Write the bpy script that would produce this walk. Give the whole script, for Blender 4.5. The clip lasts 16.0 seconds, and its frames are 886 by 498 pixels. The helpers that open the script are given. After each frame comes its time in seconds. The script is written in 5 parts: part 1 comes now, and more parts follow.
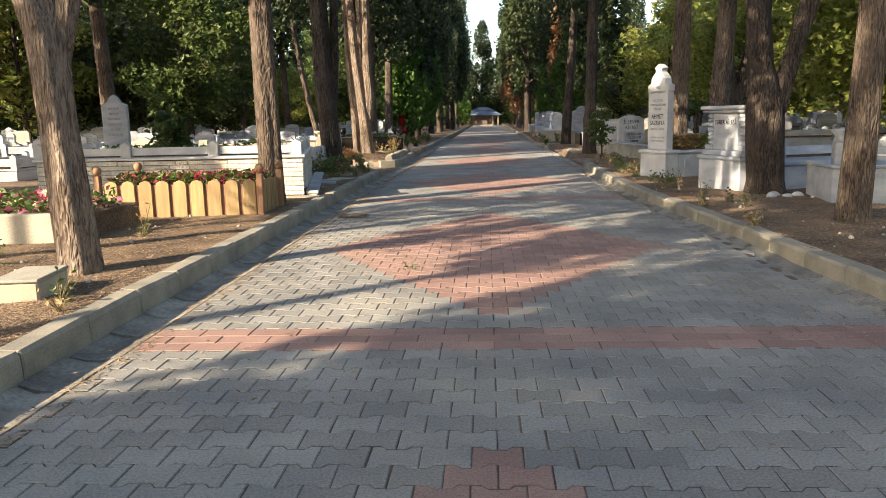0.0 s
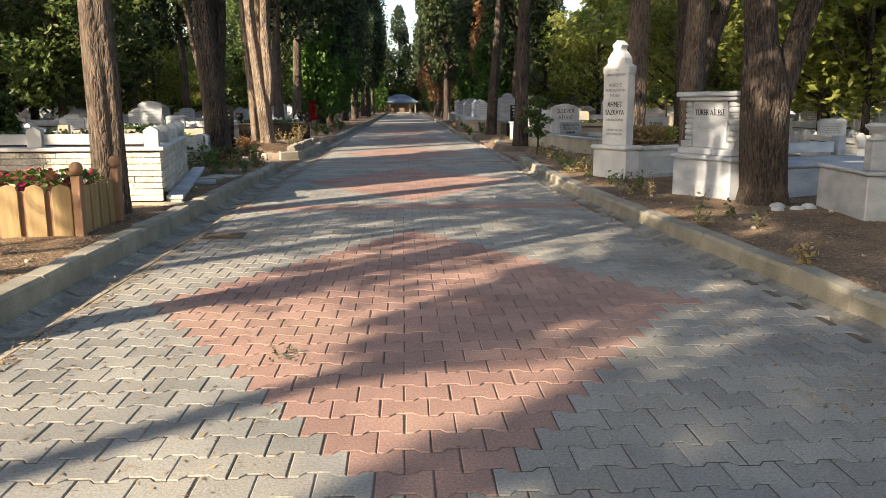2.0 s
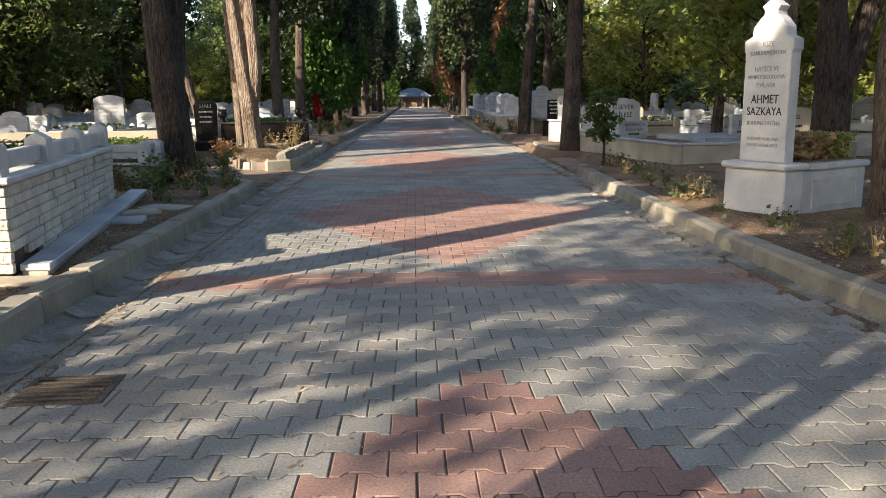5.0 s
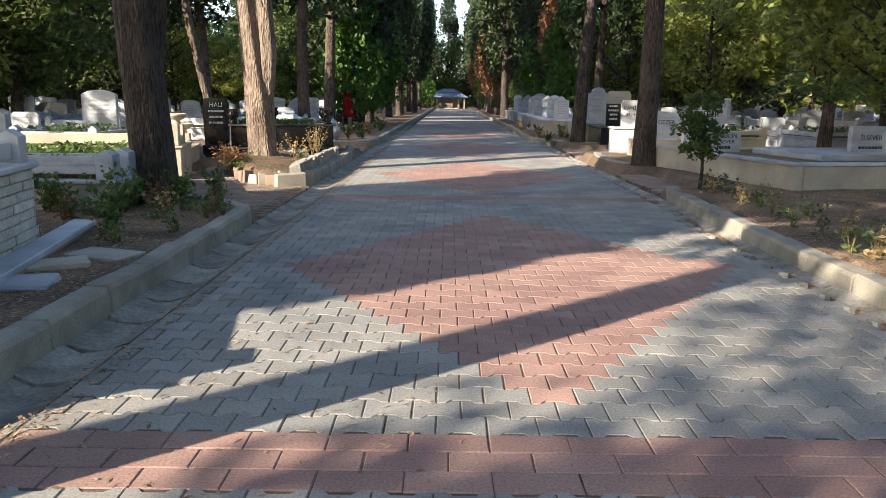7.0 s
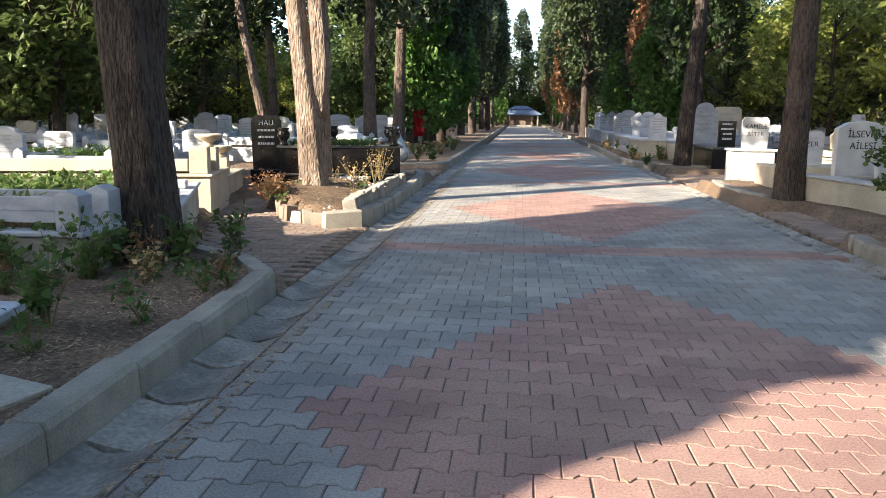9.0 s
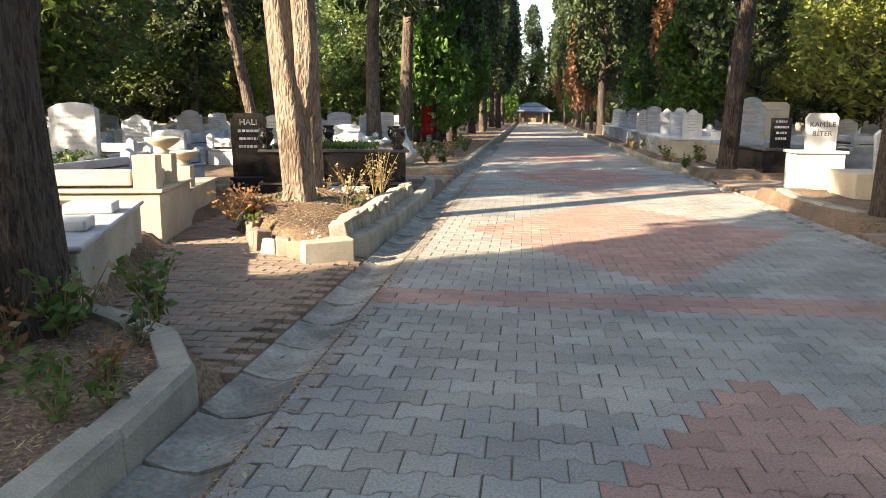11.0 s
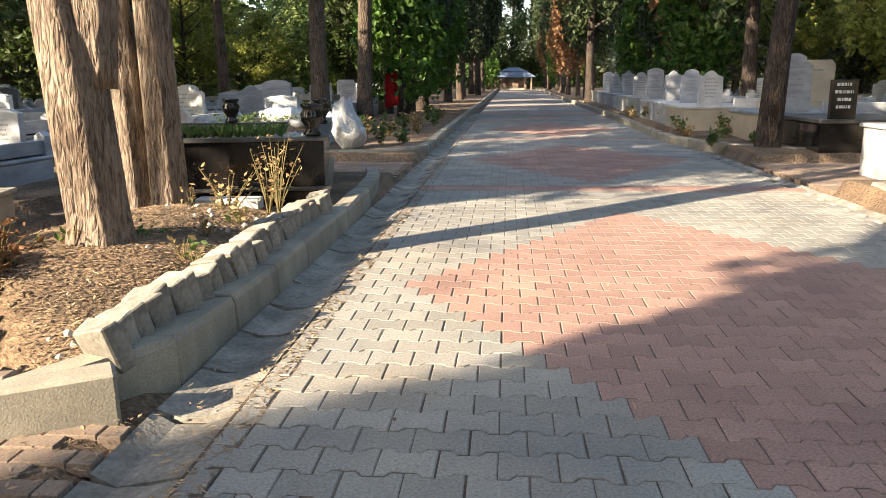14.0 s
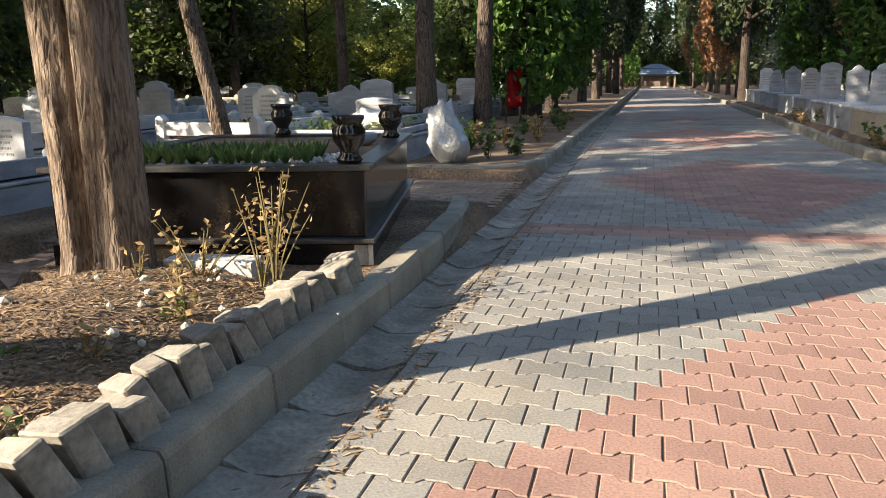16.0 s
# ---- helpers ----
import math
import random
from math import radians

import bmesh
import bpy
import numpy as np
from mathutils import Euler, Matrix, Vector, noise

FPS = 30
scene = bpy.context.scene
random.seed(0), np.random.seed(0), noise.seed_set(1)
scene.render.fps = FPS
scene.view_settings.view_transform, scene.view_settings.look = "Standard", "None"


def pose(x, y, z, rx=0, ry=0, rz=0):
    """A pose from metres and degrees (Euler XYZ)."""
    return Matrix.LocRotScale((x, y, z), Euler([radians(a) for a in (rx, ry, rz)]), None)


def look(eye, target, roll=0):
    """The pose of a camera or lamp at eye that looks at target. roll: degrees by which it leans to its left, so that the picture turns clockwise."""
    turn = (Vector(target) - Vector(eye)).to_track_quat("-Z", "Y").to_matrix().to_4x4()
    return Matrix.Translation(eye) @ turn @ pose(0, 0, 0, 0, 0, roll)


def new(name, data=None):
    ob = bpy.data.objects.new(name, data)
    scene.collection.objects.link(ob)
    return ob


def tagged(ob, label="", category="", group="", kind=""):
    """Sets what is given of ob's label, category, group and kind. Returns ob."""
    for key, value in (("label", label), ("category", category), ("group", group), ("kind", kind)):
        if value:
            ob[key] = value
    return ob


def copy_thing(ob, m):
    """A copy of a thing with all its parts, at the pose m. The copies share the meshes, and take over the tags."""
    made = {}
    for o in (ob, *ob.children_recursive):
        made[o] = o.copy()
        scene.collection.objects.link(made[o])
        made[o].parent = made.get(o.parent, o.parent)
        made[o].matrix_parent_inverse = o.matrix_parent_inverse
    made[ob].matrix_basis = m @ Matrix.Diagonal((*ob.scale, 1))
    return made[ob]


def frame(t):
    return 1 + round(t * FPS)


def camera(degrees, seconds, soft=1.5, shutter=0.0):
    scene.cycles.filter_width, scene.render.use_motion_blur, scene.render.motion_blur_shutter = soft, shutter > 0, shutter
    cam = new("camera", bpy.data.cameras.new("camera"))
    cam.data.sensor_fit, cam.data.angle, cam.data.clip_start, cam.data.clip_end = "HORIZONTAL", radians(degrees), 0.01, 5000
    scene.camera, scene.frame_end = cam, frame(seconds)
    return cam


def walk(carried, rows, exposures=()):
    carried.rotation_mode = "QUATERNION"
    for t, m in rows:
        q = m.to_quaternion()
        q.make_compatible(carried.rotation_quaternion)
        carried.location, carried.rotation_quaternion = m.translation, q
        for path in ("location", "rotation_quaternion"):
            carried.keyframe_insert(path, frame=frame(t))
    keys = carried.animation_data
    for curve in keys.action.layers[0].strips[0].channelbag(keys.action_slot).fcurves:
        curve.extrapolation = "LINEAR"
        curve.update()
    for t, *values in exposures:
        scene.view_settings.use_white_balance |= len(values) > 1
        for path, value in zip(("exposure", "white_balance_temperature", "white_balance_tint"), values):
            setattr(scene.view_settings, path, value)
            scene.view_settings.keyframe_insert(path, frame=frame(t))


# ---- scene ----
cam = camera(59.3, 16.0, soft=0.75)
PATH = [
    (0, (2.074, 0.837, 1.287), (1.957, 2.806, 0.954), -1.3),
    (0.5, (2.014, 1.51, 1.272), (1.947, 3.479, 0.93), -1.3),
    (1, (2.028, 2.233, 1.257), (2.03, 4.202, 0.905), -0.9),
    (1.5, (2.009, 2.945, 1.243), (2.066, 4.911, 0.885), -0.5),
    (2, (2.014, 3.69, 1.238), (2.11, 5.654, 0.872), -0.3),
    (2.5, (1.943, 4.376, 1.251), (2.041, 6.338, 0.874), -0.4),
    (3, (1.868, 5.065, 1.255), (1.955, 7.026, 0.874), -0.7),
    (3.5, (1.746, 5.773, 1.248), (1.819, 7.735, 0.865), -1.1),
    (3.7, (1.692, 6.037, 1.25), (1.769, 7.999, 0.87), -1.1),
    (5.8, (1.862, 9.062, 1.245), (1.908, 11.024, 0.865), 0.3),
    (6, (1.837, 9.348, 1.254), (1.874, 11.312, 0.875), 0.4),
    (6.5, (1.757, 9.976, 1.266), (1.767, 11.94, 0.892), 0.5),
    (7, (1.637, 10.646, 1.255), (1.626, 12.61, 0.877), 0.6),
    (7.5, (1.584, 11.294, 1.248), (1.542, 13.258, 0.873), 0.7),
    (8, (1.518, 11.972, 1.233), (1.439, 13.936, 0.862), 0.7),
    (8.5, (1.449, 12.636, 1.228), (1.317, 14.599, 0.87), 0.5),
    (9, (1.32, 13.288, 1.246), (1.133, 15.25, 0.909), 0.5),
    (9.2, (1.289, 13.532, 1.271), (1.082, 15.494, 0.942), 0.4),
    (11.3, (1.008, 15.826, 1.245), (0.8, 17.784, 0.894), 0.3),
    (11.5, (1.004, 16.082, 1.245), (0.815, 18.04, 0.888), 0.4),
    (12, (1.007, 16.683, 1.263), (0.843, 18.641, 0.889), 0.2),
    (12.5, (1.008, 17.328, 1.265), (0.861, 19.286, 0.883), 0.4),
    (13, (1.037, 17.962, 1.268), (0.881, 19.917, 0.877), 0.4),
    (13.5, (1.029, 18.628, 1.243), (0.872, 20.58, 0.836), 0.1),
    (14, (1.025, 19.285, 1.237), (0.859, 21.233, 0.812), -0.5),
    (14.5, (0.979, 19.922, 1.262), (0.808, 21.866, 0.823), -0.9),
    (15, (1.012, 20.579, 1.248), (0.796, 22.519, 0.81), -0.9),
    (15.5, (1.033, 21.163, 1.248), (0.716, 23.09, 0.815), -0.7),
    (16, (1.006, 21.863, 1.237), (0.508, 23.752, 0.812), -0.8),
]
EXPOSURES = [(0.0, 1.7, 7000, 10), (1.5, 1.7, 7000, 10), (3.5, 1.55, 6900, 10), (6.0, 1.65, 6350, 10), (9.0, 2.15, 6250, 10), (11.5, 2.4, 7400, 10), (12.5, 2.35, 7500, 10), (14.5, 2.05, 6900, 10), (16.0, 1.8, 6700, 10)]
walk(cam, [(t, look(eye, target, roll)) for t, eye, target, roll in PATH], EXPOSURES)


# ---- light ----
SUN_FROM = Vector((-0.756, -0.654, 0.0)).normalized()
SUN_ELEVATION = radians(25.5)
world = bpy.data.worlds.new("sky")
scene.world = world
world.use_nodes = True
wn = world.node_tree.nodes
sky = wn.new("ShaderNodeTexSky")
sky.sky_type = "NISHITA"
sky.sun_disc = False
sky.sun_elevation = SUN_ELEVATION
sky.sun_rotation = math.atan2(SUN_FROM.x, SUN_FROM.y)
sky.air_density, sky.dust_density, sky.ozone_density = 1.0, 1.5, 1.0
world.node_tree.links.new(sky.outputs[0], wn["Background"].inputs[0])
wn["Background"].inputs[1].default_value = 0.128
sun = new("sun", bpy.data.lights.new("sun", "SUN"))
sun.data.energy, sun.data.angle, sun.data.color = 4.1, radians(0.5), (1.0, 0.87, 0.7)
sun_way = SUN_FROM * math.cos(SUN_ELEVATION) + Vector((0, 0, math.sin(SUN_ELEVATION)))
sun.matrix_world = look(sun_way * 60, (0, 0, 0))


# ---- materials ----
def material(name, colour, second=None, scale=6.0, rough=0.85, bump=0.3, fine=60.0, spread=0.12, metal=0.0, stretch=(1, 1, 1), contrast=(0.35, 0.65), shift=0.0, coords="Object", spec=0.4, depth=0.02, pits=0.0, dust=None):
    """A surface with broad patches between two colours, fine grain, and relief; shift varies it piece by piece."""
    m = bpy.data.materials.new(name)
    m.use_nodes = True
    n, l = m.node_tree.nodes, m.node_tree.links
    b = n["Principled BSDF"]
    co = n.new("ShaderNodeTexCoord")
    mp = n.new("ShaderNodeMapping")
    mp.inputs["Scale"].default_value = stretch
    l.new(co.outputs[coords], mp.inputs[0])
    broad = n.new("ShaderNodeTexNoise")
    broad.inputs["Scale"].default_value, broad.inputs["Detail"].default_value = scale, 6
    l.new(mp.outputs[0], broad.inputs["Vector"])
    ramp = n.new("ShaderNodeMapRange")
    ramp.inputs[1].default_value, ramp.inputs[2].default_value = contrast
    l.new(broad.outputs[0], ramp.inputs[0])
    mix = n.new("ShaderNodeMix")
    mix.data_type = "RGBA"
    mix.inputs[6].default_value = (*colour, 1)
    mix.inputs[7].default_value = (*(second or [c * 0.7 for c in colour]), 1)
    l.new(ramp.outputs[0], mix.inputs[0])
    grain = n.new("ShaderNodeTexNoise")
    grain.inputs["Scale"].default_value, grain.inputs["Detail"].default_value = fine, 5
    l.new(mp.outputs[0], grain.inputs["Vector"])
    val = n.new("ShaderNodeMapRange")
    val.inputs[1].default_value, val.inputs[2].default_value = 0.25, 0.75
    val.inputs[3].default_value, val.inputs[4].default_value = 1 - spread, 1 + spread
    l.new(grain.outputs[0], val.inputs[0])
    hsv = n.new("ShaderNodeHueSaturation")
    shade_out = mix.outputs[2]
    if dust:
        # pale dust and dry needles in soft drifts
        drift = n.new("ShaderNodeTexNoise")
        drift.inputs["Scale"].default_value, drift.inputs["Detail"].default_value, drift.inputs["Roughness"].default_value = 0.7, 10, 0.68
        l.new(mp.outputs[0], drift.inputs["Vector"])
        lay = n.new("ShaderNodeMapRange")
        lay.inputs[1].default_value, lay.inputs[2].default_value, lay.inputs[4].default_value = 0.5, 0.72, 0.75
        l.new(drift.outputs[0], lay.inputs[0])
        over = n.new("ShaderNodeMix")
        over.data_type = "RGBA"
        over.inputs[7].default_value = (*dust, 1)
        l.new(lay.outputs[0], over.inputs[0])
        l.new(shade_out, over.inputs[6])
        shade_out = over.outputs[2]
    if pits:
        # small dark pores and chips
        pore = n.new("ShaderNodeTexNoise")
        pore.inputs["Scale"].default_value, pore.inputs["Detail"].default_value = 55, 3
        l.new(mp.outputs[0], pore.inputs["Vector"])
        spot = n.new("ShaderNodeMapRange")
        spot.inputs[1].default_value, spot.inputs[2].default_value, spot.inputs[4].default_value = 0.62, 0.72, pits
        l.new(pore.outputs[0], spot.inputs[0])
        dark = n.new("ShaderNodeMix")
        dark.data_type = "RGBA"
        dark.inputs[7].default_value = (*[c * 0.4 for c in colour], 1)
        l.new(spot.outputs[0], dark.inputs[0])
        l.new(shade_out, dark.inputs[6])
        shade_out = dark.outputs[2]
    l.new(shade_out, hsv.inputs["Color"])
    last = val.outputs[0]
    if shift:
        info = n.new("ShaderNodeObjectInfo")
        geo = n.new("ShaderNodeNewGeometry")
        add = n.new("ShaderNodeMath")
        l.new(info.outputs["Random"], add.inputs[0])
        l.new(geo.outputs["Random Per Island"], add.inputs[1])
        fr = n.new("ShaderNodeMath")
        fr.operation = "FRACT"
        l.new(add.outputs[0], fr.inputs[0])
        pr = n.new("ShaderNodeMapRange")
        pr.inputs[3].default_value, pr.inputs[4].default_value = 1 - shift, 1 + shift
        l.new(fr.outputs[0], pr.inputs[0])
        mul = n.new("ShaderNodeMath")
        mul.operation = "MULTIPLY"
        l.new(last, mul.inputs[0])
        l.new(pr.outputs[0], mul.inputs[1])
        last = mul.outputs[0]
    l.new(last, hsv.inputs["Value"])
    l.new(hsv.outputs[0], b.inputs["Base Color"])
    b.inputs["Roughness"].default_value, b.inputs["Metallic"].default_value = rough, metal
    b.inputs["Specular IOR Level"].default_value = spec
    if bump:
        bp = n.new("ShaderNodeBump")
        bp.inputs["Strength"].default_value, bp.inputs["Distance"].default_value = bump, depth
        l.new(grain.outputs[0], bp.inputs["Height"])
        l.new(bp.outputs[0], b.inputs["Normal"])
    return m


def foliage(name, colour, second, through_light=0.35, scale=0.9):
    """Leaves: colour by clump and leaf by leaf, and some light through the blade."""
    m = material(name, colour, second, scale=scale, rough=0.5, bump=0, spread=0.2, fine=9, shift=0.35, coords="Object", spec=0.3)
    n, l = m.node_tree.nodes, m.node_tree.links
    b = n["Principled BSDF"]
    tr = n.new("ShaderNodeBsdfTranslucent")
    mx = n.new("ShaderNodeMixShader")
    mx.inputs[0].default_value = through_light
    l.new(b.inputs["Base Color"].links[0].from_socket, tr.inputs[0])
    l.new(b.outputs[0], mx.inputs[1])
    l.new(tr.outputs[0], mx.inputs[2])
    l.new(mx.outputs[0], n["Material Output"].inputs[0])
    return m


GREY = material("grey_paver", (0.30, 0.285, 0.25), (0.2, 0.195, 0.18), scale=1.3, rough=0.88, bump=0.25, fine=90, spread=0.3, shift=0.14, depth=0.006, pits=0.6, dust=(0.34, 0.29, 0.22))
RED = material("red_paver", (0.355, 0.218, 0.172), (0.25, 0.15, 0.125), scale=1.3, rough=0.88, bump=0.25, fine=90, spread=0.3, shift=0.14, depth=0.006, pits=0.6, dust=(0.36, 0.25, 0.185))
BRICK = material("path_brick", (0.27, 0.2, 0.15), (0.17, 0.125, 0.095), scale=2, rough=0.9, bump=0.25, fine=90, spread=0.3, shift=0.16, depth=0.006, pits=0.6, dust=(0.3, 0.21, 0.14))
JOINT = material("joint_sand", (0.06, 0.047, 0.036), (0.16, 0.12, 0.085), scale=3, rough=1, bump=0.4, fine=120, spread=0.3, depth=0.005)
CONCRETE = material("kerb_concrete", (0.33, 0.295, 0.23), (0.22, 0.2, 0.16), scale=4, rough=0.92, bump=0.4, fine=110, spread=0.22, shift=0.1, depth=0.006)
GUTTER = material("gutter_concrete", (0.31, 0.285, 0.24), (0.17, 0.155, 0.13), scale=4, rough=0.95, bump=0.8, fine=40, spread=0.3, shift=0.18, depth=0.008)
SOIL = material("dry_soil", (0.25, 0.165, 0.1), (0.115, 0.078, 0.05), scale=1.6, rough=1, bump=1.0, fine=38, spread=0.6, depth=0.03)
MARBLE = material("white_marble", (0.6, 0.595, 0.575), (0.43, 0.435, 0.44), scale=3, rough=0.45, bump=0.08, fine=40, spread=0.07, shift=0.07, depth=0.004)
GREY_MARBLE = material("grey_marble", (0.43, 0.445, 0.465), (0.28, 0.3, 0.33), scale=2.6, rough=0.5, bump=0.08, fine=30, spread=0.1, shift=0.16, stretch=(1, 1, 2.5), depth=0.004)
CREAM = material("cream_stone", (0.47, 0.41, 0.31), (0.38, 0.33, 0.25), scale=3, rough=0.75, bump=0.25, fine=50, spread=0.12, shift=0.08, depth=0.006)
RENDERED = material("cement_render", (0.42, 0.385, 0.31), (0.3, 0.275, 0.225), scale=2.2, rough=0.95, bump=0.4, fine=50, spread=0.18, depth=0.006)
SPLIT = material("split_stone", (0.68, 0.64, 0.55), (0.52, 0.48, 0.4), scale=5, rough=0.9, bump=0.9, fine=30, spread=0.16, shift=0.1, depth=0.03)
GRANITE = material("black_granite", (0.012, 0.011, 0.011), (0.04, 0.03, 0.022), scale=3, rough=0.12, bump=0.0, fine=70, spread=0.5, spec=0.6, contrast=(0.5, 0.8))
GRANITE_EDGE = material("granite_edge", (0.05, 0.048, 0.045), (0.09, 0.085, 0.08), scale=5, rough=0.35, bump=0.1, fine=70, spread=0.4)
WOOD = material("painted_pickets", (0.42, 0.29, 0.135), (0.32, 0.21, 0.095), scale=3, rough=0.7, bump=0.25, fine=28, spread=0.14, shift=0.1, stretch=(6, 6, 0.6), depth=0.006)
POST_WOOD = material("post_wood", (0.36, 0.2, 0.11), (0.26, 0.14, 0.08), scale=3, rough=0.75, bump=0.3, fine=30, spread=0.18, stretch=(5, 5, 0.6), depth=0.006)
LETTER = material("black_lettering", (0.03, 0.03, 0.032), scale=20, rough=0.7, bump=0)
PALE_LETTER = material("pale_lettering", (0.7, 0.7, 0.68), scale=20, rough=0.7, bump=0)
FAINT = material("worn_lettering", (0.36, 0.36, 0.36), scale=20, rough=0.8, bump=0)
FLAG = material("red_cloth", (0.5, 0.02, 0.025), (0.36, 0.012, 0.016), scale=6, rough=0.9, bump=0.2, fine=200)
PLASTIC = material("white_plastic", (0.52, 0.53, 0.52), (0.4, 0.41, 0.42), scale=7, rough=0.35, bump=0.7, fine=14, spread=0.06, depth=0.05)
IRON = material("cast_iron", (0.09, 0.075, 0.06), (0.15, 0.11, 0.08), scale=9, rough=0.8, bump=0.6, fine=70, spread=0.3, metal=0.3)
ROOF = material("blue_roof_sheet", (0.16, 0.2, 0.27), (0.12, 0.16, 0.22), scale=1, rough=0.5, bump=0.1, fine=8)
NEEDLES = material("dry_litter", (0.36, 0.25, 0.145), (0.19, 0.13, 0.08), scale=3, rough=1, bump=0, fine=8, shift=0.45)
STONE = material("loose_stone", (0.5, 0.46, 0.38), (0.34, 0.31, 0.27), scale=6, rough=0.9, bump=0.5, fine=40, shift=0.2, spread=0.2)


def bark_material(name, pale, dark, furrow=46.0):
    """Bark in upright ridges with dark furrows between."""
    m = bpy.data.materials.new(name)
    m.use_nodes = True
    n, l = m.node_tree.nodes, m.node_tree.links
    b = n["Principled BSDF"]
    co = n.new("ShaderNodeTexCoord")
    mp = n.new("ShaderNodeMapping")
    mp.inputs["Scale"].default_value = (1, 1, 0.16)
    l.new(co.outputs["Object"], mp.inputs[0])
    ridge = n.new("ShaderNodeTexNoise")
    ridge.inputs["Scale"].default_value, ridge.inputs["Detail"].default_value, ridge.inputs["Distortion"].default_value = furrow, 9, 1.2
    l.new(mp.outputs[0], ridge.inputs["Vector"])
    blot = n.new("ShaderNodeTexNoise")
    blot.inputs["Scale"].default_value, blot.inputs["Detail"].default_value = 2.2, 4
    l.new(co.outputs["Object"], blot.inputs["Vector"])
    add = n.new("ShaderNodeMath")
    add.operation = "MULTIPLY_ADD"
    l.new(blot.outputs[0], add.inputs[0])
    add.inputs[1].default_value = 0.5
    l.new(ridge.outputs[0], add.inputs[2])
    ramp = n.new("ShaderNodeValToRGB")
    ramp.color_ramp.elements[0].position, ramp.color_ramp.elements[0].color = 0.58, (*dark, 1)
    ramp.color_ramp.elements[1].position, ramp.color_ramp.elements[1].color = 0.86, (*pale, 1)
    l.new(add.outputs[0], ramp.inputs[0])
    l.new(ramp.outputs[0], b.inputs["Base Color"])
    b.inputs["Roughness"].default_value = 0.95
    b.inputs["Specular IOR Level"].default_value = 0.2
    bp = n.new("ShaderNodeBump")
    bp.inputs["Strength"].default_value, bp.inputs["Distance"].default_value = 0.9, 0.035
    flake = n.new("ShaderNodeTexVoronoi")
    flake.feature, flake.inputs["Scale"].default_value = "DISTANCE_TO_EDGE", 22
    mp2 = n.new("ShaderNodeMapping")
    mp2.inputs["Scale"].default_value = (1, 1, 0.3)
    l.new(co.outputs["Object"], mp2.inputs[0])
    l.new(mp2.outputs[0], flake.inputs["Vector"])
    both = n.new("ShaderNodeMath")
    both.operation = "MULTIPLY_ADD"
    l.new(flake.outputs[0], both.inputs[0])
    both.inputs[1].default_value = 1.6
    l.new(ridge.outputs[0], both.inputs[2])
    l.new(both.outputs[0], bp.inputs["Height"])
    l.new(bp.outputs[0], b.inputs["Normal"])
    return m


PALE_BARK = bark_material("pale_cypress_bark", (0.28, 0.22, 0.17), (0.085, 0.06, 0.045))
BARK = bark_material("brown_bark", (0.17, 0.13, 0.1), (0.045, 0.033, 0.026))
DARK_BARK = bark_material("dark_bark", (0.1, 0.078, 0.064), (0.026, 0.02, 0.016))
CYPRESS = foliage("cypress_leaf", (0.02, 0.038, 0.015), (0.05, 0.066, 0.022), 0.2)
CEDAR = foliage("bright_thuja_leaf", (0.06, 0.14, 0.025), (0.11, 0.19, 0.035), 0.35)
LAUREL = foliage("broad_leaf", (0.045, 0.085, 0.02), (0.14, 0.175, 0.05), 0.45)
YELLOWED = foliage("yellow_green_leaf", (0.19, 0.235, 0.045), (0.31, 0.31, 0.085), 0.5)
OLIVE = foliage("grey_green_leaf", (0.06, 0.08, 0.04), (0.16, 0.17, 0.095), 0.3)
RUSTY = foliage("rusty_leaf", (0.2, 0.09, 0.04), (0.28, 0.15, 0.07), 0.35)
HERB = foliage("herb_leaf", (0.07, 0.14, 0.03), (0.13, 0.17, 0.05), 0.4, scale=8)
STRAW = foliage("straw", (0.42, 0.3, 0.15), (0.3, 0.2, 0.09), 0.3, scale=8)
FLOWER_RED = foliage("red_petal", (0.45, 0.04, 0.06), (0.35, 0.02, 0.12), 0.3, scale=30)
FLOWER_PINK = foliage("pink_petal", (0.6, 0.2, 0.28), (0.55, 0.1, 0.2), 0.3, scale=30)
FLOWER_WHITE = foliage("pale_petal", (0.75, 0.68, 0.5), (0.7, 0.6, 0.25), 0.3, scale=30)


# ---- shapes ----
def part(name, bm, mat, parent=None, label="", smooth=False):
    """One mesh object from a bmesh, under its thing."""
    me = bpy.data.meshes.new(name)
    bm.to_mesh(me)
    bm.free()
    me.materials.append(mat)
    if smooth:
        for p in me.polygons:
            p.use_smooth = True
    ob = new(name, me)
    if parent:
        ob.parent = parent
    if label:
        ob["label"] = label
    return ob


def thing(name, m, label, category, group=""):
    ob = new(name)
    ob.empty_display_size = 0.1
    ob.matrix_world = m
    return tagged(ob, label, category, group)


def box(x0, x1, y0, y1, z0, z1, bevel=0.008, bm=None, jitter=0.0):
    bm = bm or bmesh.new()
    made = bmesh.ops.create_cube(bm, size=1)["verts"]
    for v in made:
        v.co = Vector((x0 + (v.co.x + 0.5) * (x1 - x0), y0 + (v.co.y + 0.5) * (y1 - y0), z0 + (v.co.z + 0.5) * (z1 - z0)))
        if jitter:
            v.co += Vector([random.uniform(-jitter, jitter) for _ in range(3)])
    if bevel:
        edges = list({e for v in made for e in v.link_edges})
        bmesh.ops.bevel(bm, geom=edges, offset=bevel, segments=1, affect="EDGES")
    return bm


